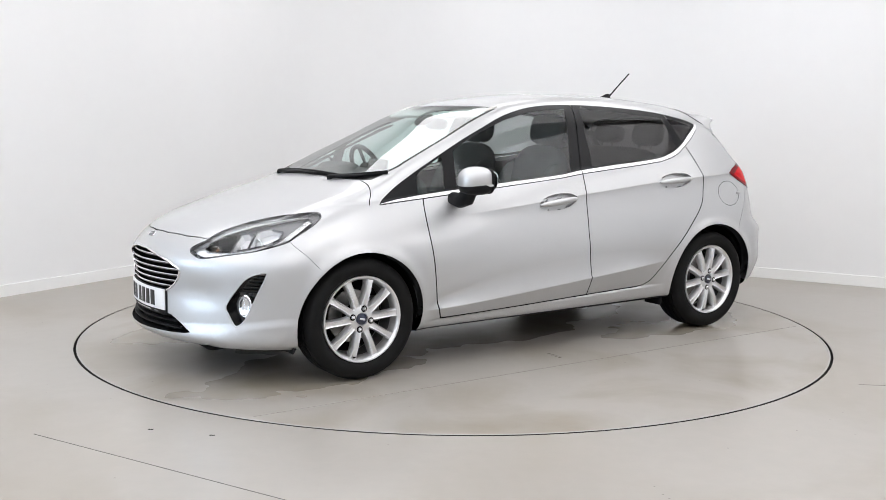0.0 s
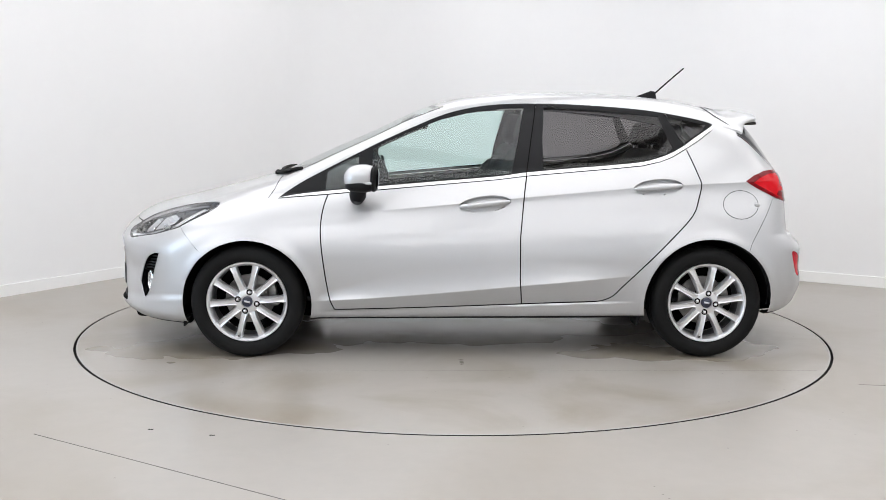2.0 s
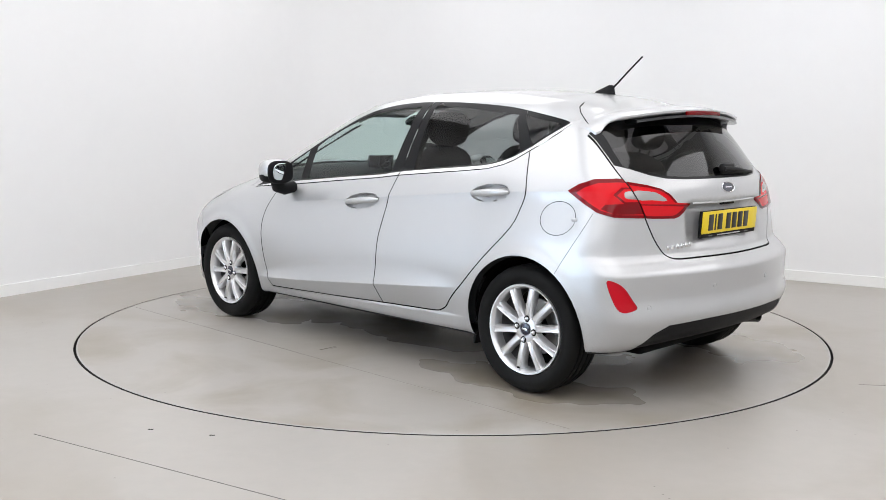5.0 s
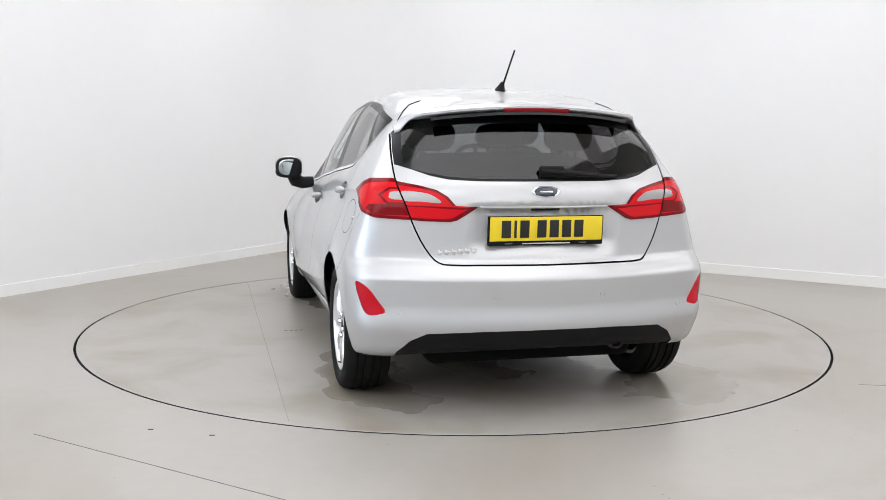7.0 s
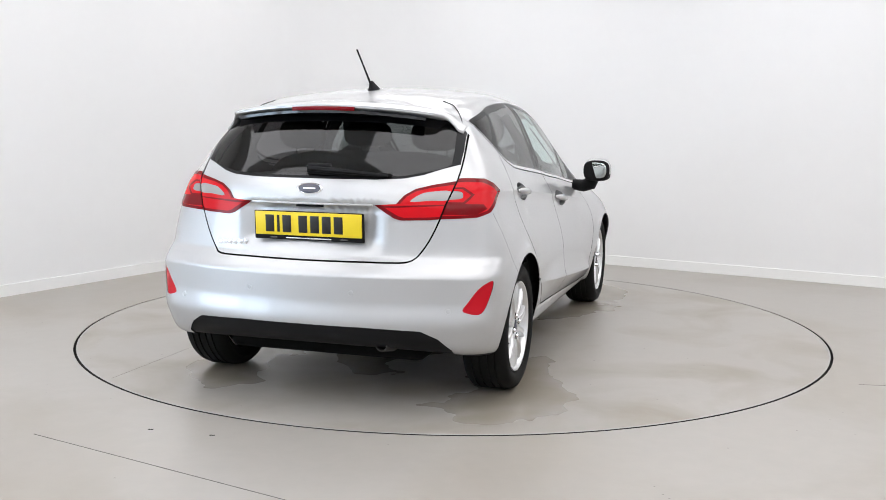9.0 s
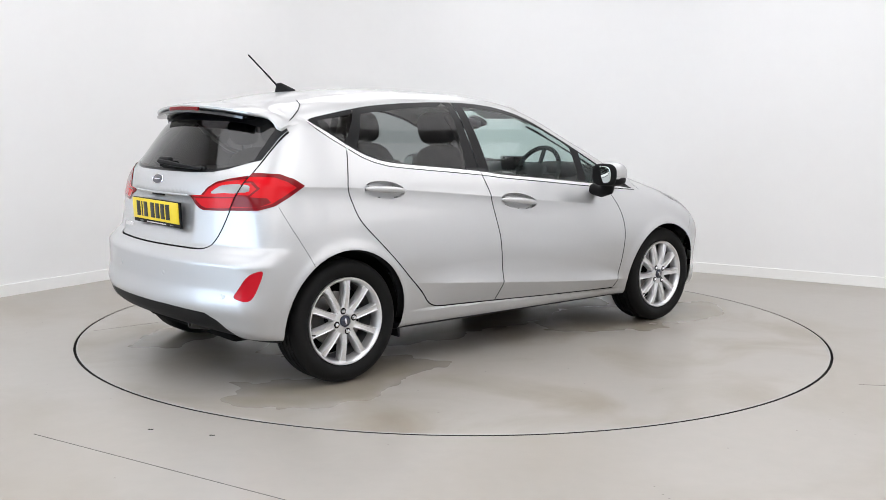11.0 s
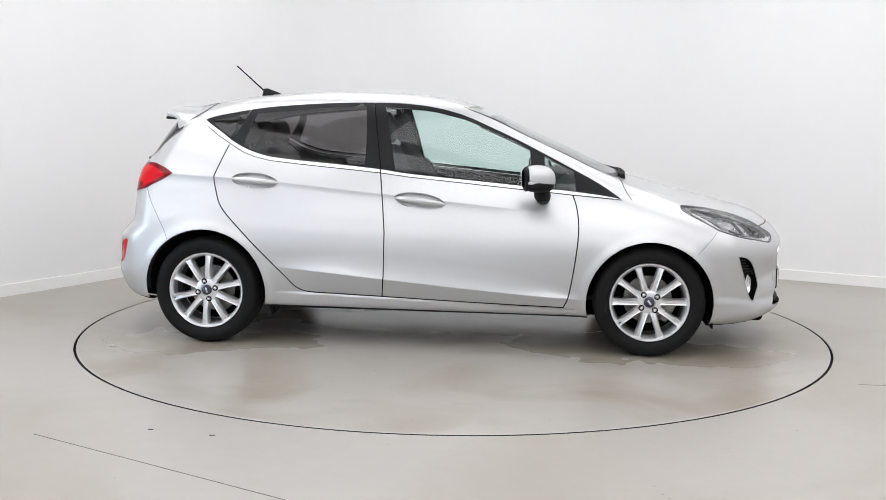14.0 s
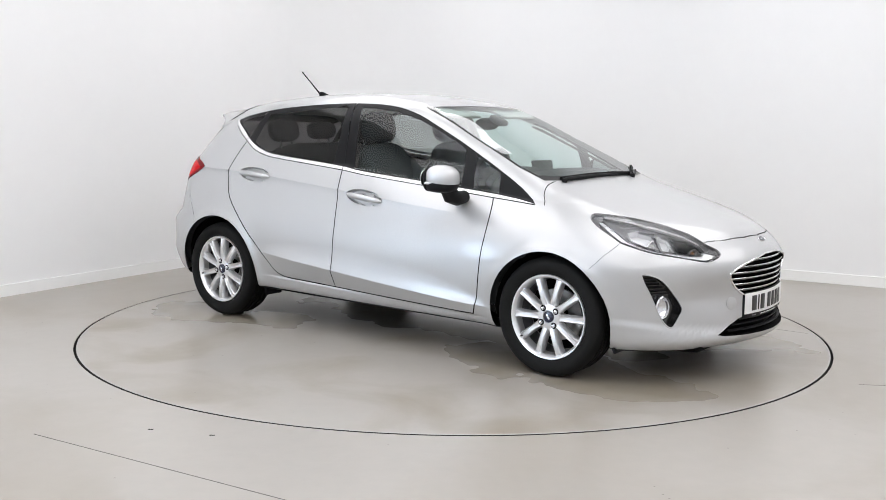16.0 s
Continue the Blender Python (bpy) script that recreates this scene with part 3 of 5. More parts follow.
# ---- outlines on the body, in metres ----
DLO_TOP = [(0.99, 0.858), (0.879, 0.933), (0.727, 1.015), (0.573, 1.094), (0.417, 1.172), (0.259, 1.244), (0.099, 1.311), (-0.063, 1.353), (-0.224, 1.373),
           (-0.386, 1.379), (-0.547, 1.378), (-0.708, 1.372), (-0.869, 1.362), (-1.029, 1.348), (-1.185, 1.324), (-1.313, 1.3), (-1.386, 1.282), (-1.408, 1.269)]
DLO_LOW = [(-1.371, 1.244), (-1.297, 1.199), (-1.233, 1.155), (-1.158, 1.114), (-1.091, 1.088), (-0.994, 1.063), (-0.831, 1.045), (-0.51, 1.017),
           (-0.351, 1.001), (-0.193, 0.979), (0.118, 0.951), (0.433, 0.921), (0.728, 0.892), (0.879, 0.875)]
STRIP_LOW = [(0.99, 0.856), (0.729, 0.877), (0.425, 0.906), (0.119, 0.936), (-0.192, 0.965), (-0.35, 0.985), (-0.509, 1.0), (-0.83, 1.029), (-0.992, 1.046),
             (-1.09, 1.069), (-1.156, 1.094), (-1.231, 1.137), (-1.312, 1.185), (-1.385, 1.237), (-1.420, 1.272)]
QUARTER = [(0.727, 1.0), (0.555, 1.092), (0.571, 0.912), (0.74, 0.898)]
FRONT_GLASS = [(0.478, 1.12), (0.418, 1.155), (0.261, 1.226), (0.102, 1.286), (-0.058, 1.325), (-0.219, 1.345), (-0.352, 1.352), (-0.33, 1.262), (-0.302, 1.138),
               (-0.275, 0.994), (-0.037, 0.972), (0.118, 0.957), (0.424, 0.928), (0.494, 0.922), (0.488, 1.041)]
REAR_GLASS = [(-0.463, 1.352), (-0.541, 1.352), (-0.701, 1.345), (-0.861, 1.33), (-1.075, 1.311), (-1.098, 1.295), (-1.147, 1.176), (-1.165, 1.14), (-1.12, 1.107),
              (-0.994, 1.07), (-0.832, 1.052), (-0.51, 1.024), (-0.45, 1.018)]
REAR_QUARTER = [(-1.14, 1.311), (-1.18, 1.302), (-1.36, 1.270), (-1.342, 1.24), (-1.234, 1.172), (-1.21, 1.192), (-1.172, 1.255)]
DOOR_FRONT = [(0.722, 0.876), (0.742, 0.819), (0.755, 0.734), (0.753, 0.634), (0.733, 0.469), (0.709, 0.328), (0.682, 0.263), (0.431, 0.269), (0.125, 0.278),
              (-0.330, 0.295), (-0.315, 0.411), (-0.315, 0.659), (-0.34, 0.897), (-0.355, 0.985)]
DOOR_REAR = [(-0.330, 0.295), (-0.5, 0.301), (-0.723, 0.309), (-0.785, 0.321), (-0.831, 0.347), (-0.874, 0.396), (-0.963, 0.485), (-1.116, 0.641), (-1.246, 0.779),
             (-1.284, 0.87), (-1.301, 0.943), (-1.291, 0.986), (-1.240, 1.130)]
SCREEN_SIDE = [(0.955, 0.56), (0.81, 0.578), (0.62, 0.556), (0.427, 0.532), (0.223, 0.507), (0.11, 0.487), (0.125, 0.36), (0.145, 0.22), (0.155, 0.0)]
SCREEN_BASE = [(1.035, 0.0), (1.03, 0.285), (1.0, 0.43)]
HEADLAMP = [(-1.037, 0.644), (-1.024, 0.665), (-0.972, 0.69), (-0.896, 0.738), (-0.774, 0.78), (-0.638, 0.809), (-0.507, 0.826), (-0.457, 0.827), (-0.436, 0.815),
            (-0.433, 0.796), (-0.458, 0.763), (-0.506, 0.725), (-0.537, 0.701), (-0.584, 0.684), (-0.687, 0.656), (-0.829, 0.633), (-0.95, 0.613), (-1.005, 0.624)]
GRILLE = [(0.0, 0.632), (0.083, 0.628), (0.171, 0.614), (0.292, 0.588), (0.363, 0.557), (0.372, 0.539), (0.342, 0.494), (0.292, 0.454), (0.244, 0.432), (0.167, 0.42), (0.0, 0.415)]
LOW_GRILLE = [(0.0, 0.333), (0.218, 0.333), (0.291, 0.319), (0.36, 0.285), (0.435, 0.251), (0.4, 0.243), (0.289, 0.238), (0.0, 0.234)]
FOG = [(-0.613, 0.559), (-0.672, 0.553), (-0.722, 0.527), (-0.774, 0.47), (-0.829, 0.395), (-0.816, 0.358), (-0.785, 0.306), (-0.762, 0.302), (-0.725, 0.337), (-0.661, 0.461)]
REAR_SCREEN = [(0.0, 1.018), (0.145, 1.018), (0.291, 1.018), (0.413, 1.024), (0.488, 1.039), (0.565, 1.066), (0.627, 1.084), (0.625, 1.15), (0.612, 1.22), (0.600, 1.262),
               (0.551, 1.288), (0.499, 1.312), (0.42, 1.328), (0.291, 1.339), (0.0, 1.345)]
TAIL_GATE = [(0.632, 1.014), (0.537, 0.997), (0.469, 0.98), (0.425, 0.953), (0.393, 0.915), (0.298, 0.91), (0.339, 0.883), (0.388, 0.853), (0.417, 0.845), (0.535, 0.848), (0.577, 0.852), (0.60, 0.912), (0.62, 0.971)]
TAIL_CLEAR = [(0.612, 0.972), (0.536, 0.969), (0.491, 0.958), (0.452, 0.926), (0.536, 0.931), (0.604, 0.934)]
TAIL_BODY = [(-0.549, 0.967), (-0.595, 0.999), (-0.657, 1.022), (-0.756, 1.026), (-0.87, 1.018), (-0.99, 1.0), (-0.99, 0.845), (-0.918, 0.851), (-0.859, 0.853), (-0.737, 0.859), (-0.663, 0.879), (-0.612, 0.914)]
TAIL_SIGNAL = [(-0.787, 0.957), (-0.807, 0.972), (-0.95, 0.971), (-0.95, 0.937), (-0.807, 0.938)]
TAIL_DARK = [(-0.68, 0.895), (-0.70, 0.915), (-0.99, 0.925), (-0.99, 0.87), (-0.74, 0.872)]
TAILGATE = [(0.0, 0.664), (0.29, 0.665), (0.423, 0.665), (0.473, 0.674), (0.505, 0.705), (0.543, 0.767), (0.578, 0.849), (0.598, 0.912), (0.62, 0.971), (0.632, 1.026),
            (0.634, 1.084), (0.630, 1.15), (0.617, 1.22), (0.605, 1.262)]
REFLECTORS = [(-0.697, 0.584), (-0.733, 0.586), (-0.777, 0.559), (-0.819, 0.502), (-0.841, 0.471), (-0.825, 0.457), (-0.772, 0.45), (-0.735, 0.484)]
DIFFUSER = [(0.66, 0.20), (0.648, 0.284), (0.60, 0.34), (0.532, 0.377), (0.289, 0.389), (0.0, 0.392), (0.0, 0.15)]

LAMP_CELLS = (
    ("cell_bezel", [(-1.004, 0.643), (-0.953, 0.656), (-0.933, 0.64), (-0.828, 0.646), (-0.715, 0.663), (-0.611, 0.688), (-0.564, 0.711), (-0.525, 0.75), (-0.481, 0.793),
                    (-0.461, 0.788), (-0.498, 0.745), (-0.536, 0.709), (-0.589, 0.689), (-0.685, 0.661), (-0.825, 0.638), (-0.94, 0.62), (-0.99, 0.63)]),
    ("cell_a", [(-0.948, 0.658), (-0.932, 0.682), (-0.881, 0.707), (-0.790, 0.723), (-0.809, 0.657), (-0.89, 0.648)]),
    ("cell_b", [(-0.798, 0.657), (-0.776, 0.724), (-0.714, 0.734), (-0.727, 0.668)]),
    ("cell_c", [(-0.714, 0.671), (-0.698, 0.739), (-0.637, 0.755), (-0.577, 0.747), (-0.585, 0.714), (-0.637, 0.690)]),
    ("cell_strip", [(-0.94, 0.696), (-0.871, 0.734), (-0.744, 0.774), (-0.613, 0.802), (-0.495, 0.816), (-0.49, 0.809), (-0.601, 0.789), (-0.73, 0.759), (-0.862, 0.72), (-0.921, 0.688)]))

CUPS = (("cup_front", "front_door", 0.012, -0.261, 0.820, 0.850), ("cup_rear", "rear_door", -0.938, -1.196, 0.921, 0.942))


def cup_outline(x0, x1, z0, z1):
    out = []
    for i in range(28):
        u, w = math.cos(math.pi * i / 14), math.sin(math.pi * i / 14)
        out.append(((x0 + x1) / 2 + (x0 - x1) / 2 * 1.03 * u, (z0 + z1) / 2 + (z0 - z1) * u / 2 + 0.044 * w))
    return out


car = tagged(new("car"), "silver five-door hatchback car parked on a round turntable", "car")
shell = Shell()


def cut_body():
    s = shell
    low = lambda c: c[:, 1] > 0.25
    fore = lambda c: c[:, 0] > 1.0
    aft = lambda c: c[:, 0] < -1.25
    back = lambda c: c[:, 0] < -1.25 - 0.28 * step(1.08, 1.18, c[:, 2])
    # split the skin along the creases, so that they stay crisp
    first = len(s.v)
    for line, x0, x1 in ((shoulder, -1.75, 0.70), (door_ledge, -1.0, 0.80)):
        xs = np.linspace(x0, x1, 15)
        mid = [(x, float(line(x))) for x in xs]
        for k in (0.004, -0.004):
            s.cut(SIDE, mid + [(x, z + k) for x, z in mid[::-1]], "body", where=low)
    own = np.array(s.v[first:])
    own = shoot(own * [1, 0, 1], np.array([[0.0, 1.0, 0.0]] * len(own)))
    s.v[first:] = [tuple(p) for p in own]
    for ax, az, ar in ARCHES:
        s.cut(SIDE, round_hole(ax, az, ar), "arch", where=low)
    # glasshouse
    s.cut(SIDE, rounded(DLO_TOP, 3, False) + rounded(DLO_LOW + [(0.99, 0.858)], 3, False)[:-1], "pillar", where=low)
    s.cut(SIDE, [(0.992, 0.857)] + DLO_LOW[::-1] + [(-1.408, 1.269), (-1.420, 1.272)] + STRIP_LOW[::-1][1:-1], "strip", where=low)
    s.cut(SIDE, QUARTER, "quarter_glass", ("pillar",), low)
    s.cut(SIDE, FRONT_GLASS, "front_glass", ("pillar",), low)
    s.cut(SIDE, rounded(REAR_GLASS, 2), "rear_glass", ("pillar",), low)
    s.cut(SIDE, REAR_QUARTER, "rear_quarter", ("pillar",), low)
    # windscreen and bonnet
    s.cut(TOP, SCREEN_SIDE + SCREEN_BASE, "screen_rim", where=lambda c: (c[:, 2] > 0.85) & (c[:, 0] > 0))
    inner = [(x + (0.014 if x < 0.2 else (-0.05 if x > 0.94 else 0)), y - (0.016 if 0.09 < x < 0.97 and y > 0.4 else 0)) for x, y in SCREEN_SIDE + SCREEN_BASE]
    s.cut(TOP, inner, "screen", ("screen_rim",), lambda c: (c[:, 2] > 0.85) & (c[:, 0] > 0))
    # lamps
    s.cut(FQ, HEADLAMP, "headlamp", where=fore)
    for name, line in LAMP_CELLS:
        s.cut(FQ, line, name, ("headlamp",), fore)
    s.cut(FQ, FOG, "fog", where=fore)
    s.cut(FRONT, GRILLE, "grille", where=fore)
    s.cut(FRONT, LOW_GRILLE, "low_grille", where=fore)
    s.cut(FRONT, REAR_SCREEN, "rear_rim", where=back)
    inner = [(y - (0.035 if y > 0.58 else 0), z + (0.012 if z < 1.05 else (-0.075 if z > 1.29 else 0))) for y, z in REAR_SCREEN]
    s.cut(FRONT, inner, "rear_screen", ("rear_rim",), back)
    s.cut(FRONT, TAIL_GATE, "tail_gate", where=lambda c: c[:, 0] < -1.4)
    s.cut(FRONT, rounded(TAIL_CLEAR, 3), "tail_clear", ("tail_gate",), aft)
    s.cut(FRONT, [(0.50 + (y - 0.50) * (0.86 if y < 0.57 else 1.0), 0.922 + (z - 0.922) * 0.84) for y, z in TAIL_GATE], "tail_field", ("tail_gate",), aft)
    s.cut(FRONT, [(0.30, 0.905), (0.39, 0.908), (0.60, 0.915), (0.60, 0.91), (0.36, 0.898)], "tail_line", ("tail_gate", "tail_field"), aft)
    s.cut(RQ, rounded(REFLECTORS, 3), "reflector", where=aft)
    s.cut(FRONT, DIFFUSER, "diffuser", where=aft)
    # doors and other panels
    s.cut(SIDE, DOOR_FRONT, "front_door", where=low)
    s.cut(SIDE, DOOR_REAR + STRIP_LOW[:-4][::-1][:7], "rear_door", where=low)
    s.cut(SIDE, [(-1.513 + 0.097 * math.cos(a * 0.2618), 0.842 + 0.076 * math.sin(a * 0.2618)) for a in range(24)], "flap", where=low)
    s.cut(FRONT, TAILGATE + [(0.0, 1.345)], "tailgate", where=lambda c: c[:, 0] < -1.45 - 0.09 * step(1.08, 1.18, c[:, 2]))
    s.cut(RQ, TAIL_BODY, "tail_body", where=lambda c: (c[:, 0] < -1.3) & (c[:, 1] > 0.5))
    s.cut(RQ, [(-0.78 + (x + 0.78) * 0.86, 0.932 + (z - 0.932) * 0.83) if x > -0.9 else (x, 0.932 + (z - 0.932) * 0.83) for x, z in TAIL_BODY], "tail_inner", ("tail_body",), aft)
    s.cut(RQ, [(-0.735, 0.957), (-0.775, 0.988), (-0.95, 0.986), (-0.95, 0.979), (-0.785, 0.980), (-0.752, 0.955), (-0.79, 0.925), (-0.95, 0.927), (-0.95, 0.920), (-0.785, 0.917)], "tail_dark", ("tail_inner",), aft)
    s.cut(RQ, rounded(TAIL_SIGNAL, 3), "tail_signal", ("tail_inner", "tail_dark"), aft)
    s.cut(RQ, TAIL_DARK, "tail_dark", ("tail_inner",), aft)
    s.cut(TOP, [(1.90, 0.0), (1.885, 0.15), (1.845, 0.30), (1.79, 0.425), (1.6, 0.60), (1.35, 0.70), (1.06, 0.675), (0.985, 0.61), (0.955, 0.56)] + SCREEN_BASE[::-1],
          "bonnet", where=lambda c: (c[:, 2] > 0.66) & (c[:, 0] > 0.9))
    s.cut(FQ, [(-0.386, 0.578), (-0.45, 0.644), (-0.529, 0.701), (-0.6, 0.9), (-1.7, 0.9), (-1.7, 0.05), (-0.386, 0.05)], "front_bumper", where=lambda c: c[:, 0] > 1.2)
    s.cut(RQ, [(-0.486, 0.598), (-0.567, 0.741), (-0.646, 0.873), (-0.8, 0.9), (-2.2, 0.9), (-2.2, 0.05), (-0.486, 0.05)], "rear_bumper", where=lambda c: c[:, 0] < -1.3)
    for cup, door, x0, x1, z0, z1 in CUPS:
        s.cut(SIDE, cup_outline(x0, x1, z0, z1), cup, (door,), low)
    # gaps between the panels
    allp = ("body", "front_door", "rear_door", "bonnet", "front_bumper", "rear_bumper", "tailgate", "strip", "flap", "tail_gate", "tail_body", "tail_clear", "tail_signal", "tail_dark", "tail_inner", "tail_field", "tail_line")
    s.seam(SIDE, rounded(DOOR_FRONT[:7], 3, False) + DOOR_FRONT[7:], 0.0065, over=allp, where=low)
    s.seam(SIDE, [(-0.355, 0.985), (-0.357, 1.0), (-0.385, 1.18), (-0.42, 1.378)], 0.006, over=("pillar", "strip"), where=low)
    s.seam(SIDE, [(-1.240, 1.150), (-1.185, 1.24), (-1.138, 1.326)], 0.005, over=("pillar", "strip"), where=low)
    s.seam(SIDE, rounded(DOOR_REAR, 3, False), 0.0065, over=allp, where=low)
    s.seam(SIDE, [(x, z - 0.002) for x, z in STRIP_LOW[:-1]], 0.004, over=allp, where=low)
    s.seam(SIDE, [(-1.513 + 0.097 * math.cos(a * 0.2618), 0.842 + 0.076 * math.sin(a * 0.2618)) for a in range(25)], 0.003, "flap_gap", allp, low)
    s.seam(TOP, [(1.90, -0.01), (1.885, 0.15), (1.845, 0.30), (1.79, 0.425)], 0.0045, over=allp, where=lambda c: (c[:, 2] > 0.6) & (c[:, 0] > 1.5))
    s.seam(SIDE, [(0.985, 0.965), (0.996, 0.945), (1.015, 0.90), (1.045, 0.855)], 0.004, over=allp, where=low)
    s.seam(FQ, [(-0.529, 0.701), (-0.45, 0.644), (-0.386, 0.578)], 0.0016, over=allp, where=fore)
    s.seam(FRONT, rounded(TAILGATE, 2, False), 0.007, over=allp, where=back)
    s.seam(RQ, [(-0.646, 0.873), (-0.567, 0.741), (-0.486, 0.598)], 0.0018, over=allp, where=aft)
    # the closed bottom
    s.cut(SIDE, [(-2.3, 0.0), (2.3, 0.0), (2.3, 0.19), (1.5, 0.182), (0.8, 0.212), (-1.0, 0.228), (-1.75, 0.255), (-2.3, 0.275)], "under", allp)


cut_body()


def bowl(name, labels, depth, material, parent, sides=(1, -1), label="", wall=True, scale=1.0):
    """A recess behind an opening: the opening's skin pushed in, with side walls."""
    v, f, n = shell.take(labels, (1,), 0.0)
    k = len(v)
    count = {}
    for face in f:
        for a, b in zip(face, face[1:] + face[:1]):
            count[(a, b)] = count.get((a, b), 0) + 1
    back = v - n * depth
    V = np.concatenate([v, back])
    F = [tuple(j + k for j in face) for face in f]
    if wall:
        for (a, b) in list(count):
            if (b, a) not in count and abs(v[a][1]) + abs(v[b][1]) > 1e-4:
                F.append((a, a + k, b + k, b)[::-1])
    VV, FF = [], []
    for s in sides:
        base = sum(len(q) for q in VV)
        VV.append(V * [1, s, 1])
        FF += [tuple(j + base for j in (face if s > 0 else face[::-1])) for face in F]
    ob = mesh_ob(name, np.concatenate(VV), FF, material, parent, label, True)
    ob.data.set_sharp_from_angle(angle=radians(35))
    return ob


def ribbon(points, width, height, bm=None, up=Vector((0, 0, 1))):
    """A bar of flat section swept along points."""
    b2 = bmesh.new()
    rings = []
    pts = [Vector(p) for p in points]
    for i, p in enumerate(pts):
        d = (pts[min(i + 1, len(pts) - 1)] - pts[max(i - 1, 0)]).normalized()
        side = d.cross(up).normalized()
        w = side.cross(d)
        rings.append([b2.verts.new(p + side * a * width / 2 + w * b * height / 2) for a, b in ((-1, -0.6), (-0.7, -1), (0.7, -1), (1, -0.6), (1, 0.6), (0.7, 1), (-0.7, 1), (-1, 0.6))])
    for a, b in zip(rings, rings[1:]):
        for j in range(8):
            b2.faces.new((a[j], a[(j + 1) % 8], b[(j + 1) % 8], b[j]))
    b2.faces.new(rings[0]), b2.faces.new(rings[-1][::-1])
    return joined(bm, b2)


def blob(size, m, bm=None, power=2.6, nu=28, nv=16):
    """A rounded cushion-like solid."""
    b2 = bmesh.new()
    bmesh.ops.create_uvsphere(b2, u_segments=nu, v_segments=nv, radius=1.0)
    for v in b2.verts:
        c = v.co
        k = (abs(c.x) ** power + abs(c.y) ** power + abs(c.z) ** power) ** (-1 / power)
        v.co = Vector((c.x * size[0] * k, c.y * size[1] * k, c.z * size[2] * k))
    bmesh.ops.transform(b2, matrix=m, verts=b2.verts)
    return joined(bm, b2)


# ---- body panels ----
def build_panels():
    s = shell
    s.skin("body", ("body",), PAINT, car, label="silver metallic painted body shell")
    s.skin("underbody", ("under",), BLACK, car, label="black underbody")
    for side, word in ((1, "left"), (-1, "right")):
        fd = s.skin("front_door", ("front_door",), PAINT, car, (side,))
        rd = s.skin("rear_door", ("rear_door",), PAINT, car, (side,))
        s.skin("front_window", ("front_glass",), GLASS, fd, (side,), "clear green-tinted door window")
        s.skin("quarter_window", ("quarter_glass",), GLASS, fd, (side,))
        s.skin("rear_window", ("rear_glass",), PRIVACY, rd, (side,), "dark privacy glass")
        s.skin("rear_quarter_window", ("rear_quarter",), PRIVACY, car, (side,), "dark privacy glass")
        s.skin("pillar_trim", ("pillar",), PILLAR, car, (side,), "black window frames and pillar trim")
        s.skin("chrome_strip", ("strip",), STRIP, car, (side,), "thin chrome window strip", 0.002)
        build_handle(fd, side, 0.012, -0.261, 0.820, 0.850)
        build_handle(rd, side, -0.938, -1.196, 0.921, 0.942)
        build_mirror(side)
    s.skin("bonnet", ("bonnet",), PAINT, car)
    s.skin("front_bumper", ("front_bumper",), PAINT, car)
    s.skin("rear_bumper", ("rear_bumper",), PAINT, car)
    gate = s.skin("tailgate", ("tailgate",), PAINT, car)
    flap = s.skin("fuel_flap", ("flap", "flap_gap"), PAINT, car, (1,), "round fuel filler flap")
    s.skin("panel_seam", ("flap_gap",), DARK, car, (1,), push=0.0004)
    s.skin("rear_wing_patch", ("flap", "flap_gap"), PAINT, car, (-1,))
    tagged(s.skin("panel_seam", ("gap",), DARK, car, label="dark gaps between the body panels", push=-0.004), kind="stuff")
    s.skin("windscreen_border", ("screen_rim",), PILLAR, car, label="black windscreen border and cowl")
    s.skin("windscreen", ("screen",), SHIELD, car, label="curved clear windscreen")
    s.skin("rear_screen_border", ("rear_rim",), PILLAR, gate)
    s.skin("rear_screen", ("rear_screen",), REAR_GLASS_MAT, gate, label="dark rear screen")
    s.skin("diffuser", ("diffuser",), BLACK, car, label="black plastic lower bumper insert", push=-0.006)
    for side in (1, -1):
        s.skin("reflector", ("reflector",), RED_MID, car, (side,), "red bumper reflector", -0.003)
        lamp = s.skin("tail_lamp", ("tail_body",), RED_DEEP, car, (side,), "red tail lamp", 0.004)
        s.skin("signal_lens", ("tail_signal",), GREY_LENS, lamp, (side,), push=0.003)
        s.skin("rear_light_lens", ("tail_inner",), RED_LENS, lamp, (side,), "bright red lens", 0.003)
        s.skin("brake_lens", ("tail_dark",), RED_DEEP, lamp, (side,), push=0.003)
        lamp = s.skin("tail_lamp", ("tail_gate",), RED_DEEP, gate, (side,), "red tail lamp on the tailgate", 0.004)
        s.skin("fog_light_lens", ("tail_field",), RED_LENS, lamp, (side,), "bright red lens", 0.003)
        s.skin("reversing_lens", ("tail_clear",), CLEAR_GREY, lamp, (side,), push=0.003)
        s.skin("lamp_line", ("tail_line",), RED_DEEP, lamp, (side,), push=0.003)
    # wheel housings
    for ax, az, ar in ARCHES:
        for side in (1, -1):
            bm = lathe([(ar + 0.004, 0.775), (ar + 0.002, 0.75), (ar - 0.004, 0.62), (ar - 0.006, 0.50), (0.02, 0.49)], 48, start=radians(-4), span=radians(188))
            bmesh.ops.transform(bm, matrix=Matrix.Translation((ax, 0, az)) @ Matrix.Diagonal((1, side, 1, 1)), verts=bm.verts)
            part("wheel_arch_liner", bm, DARK, car)
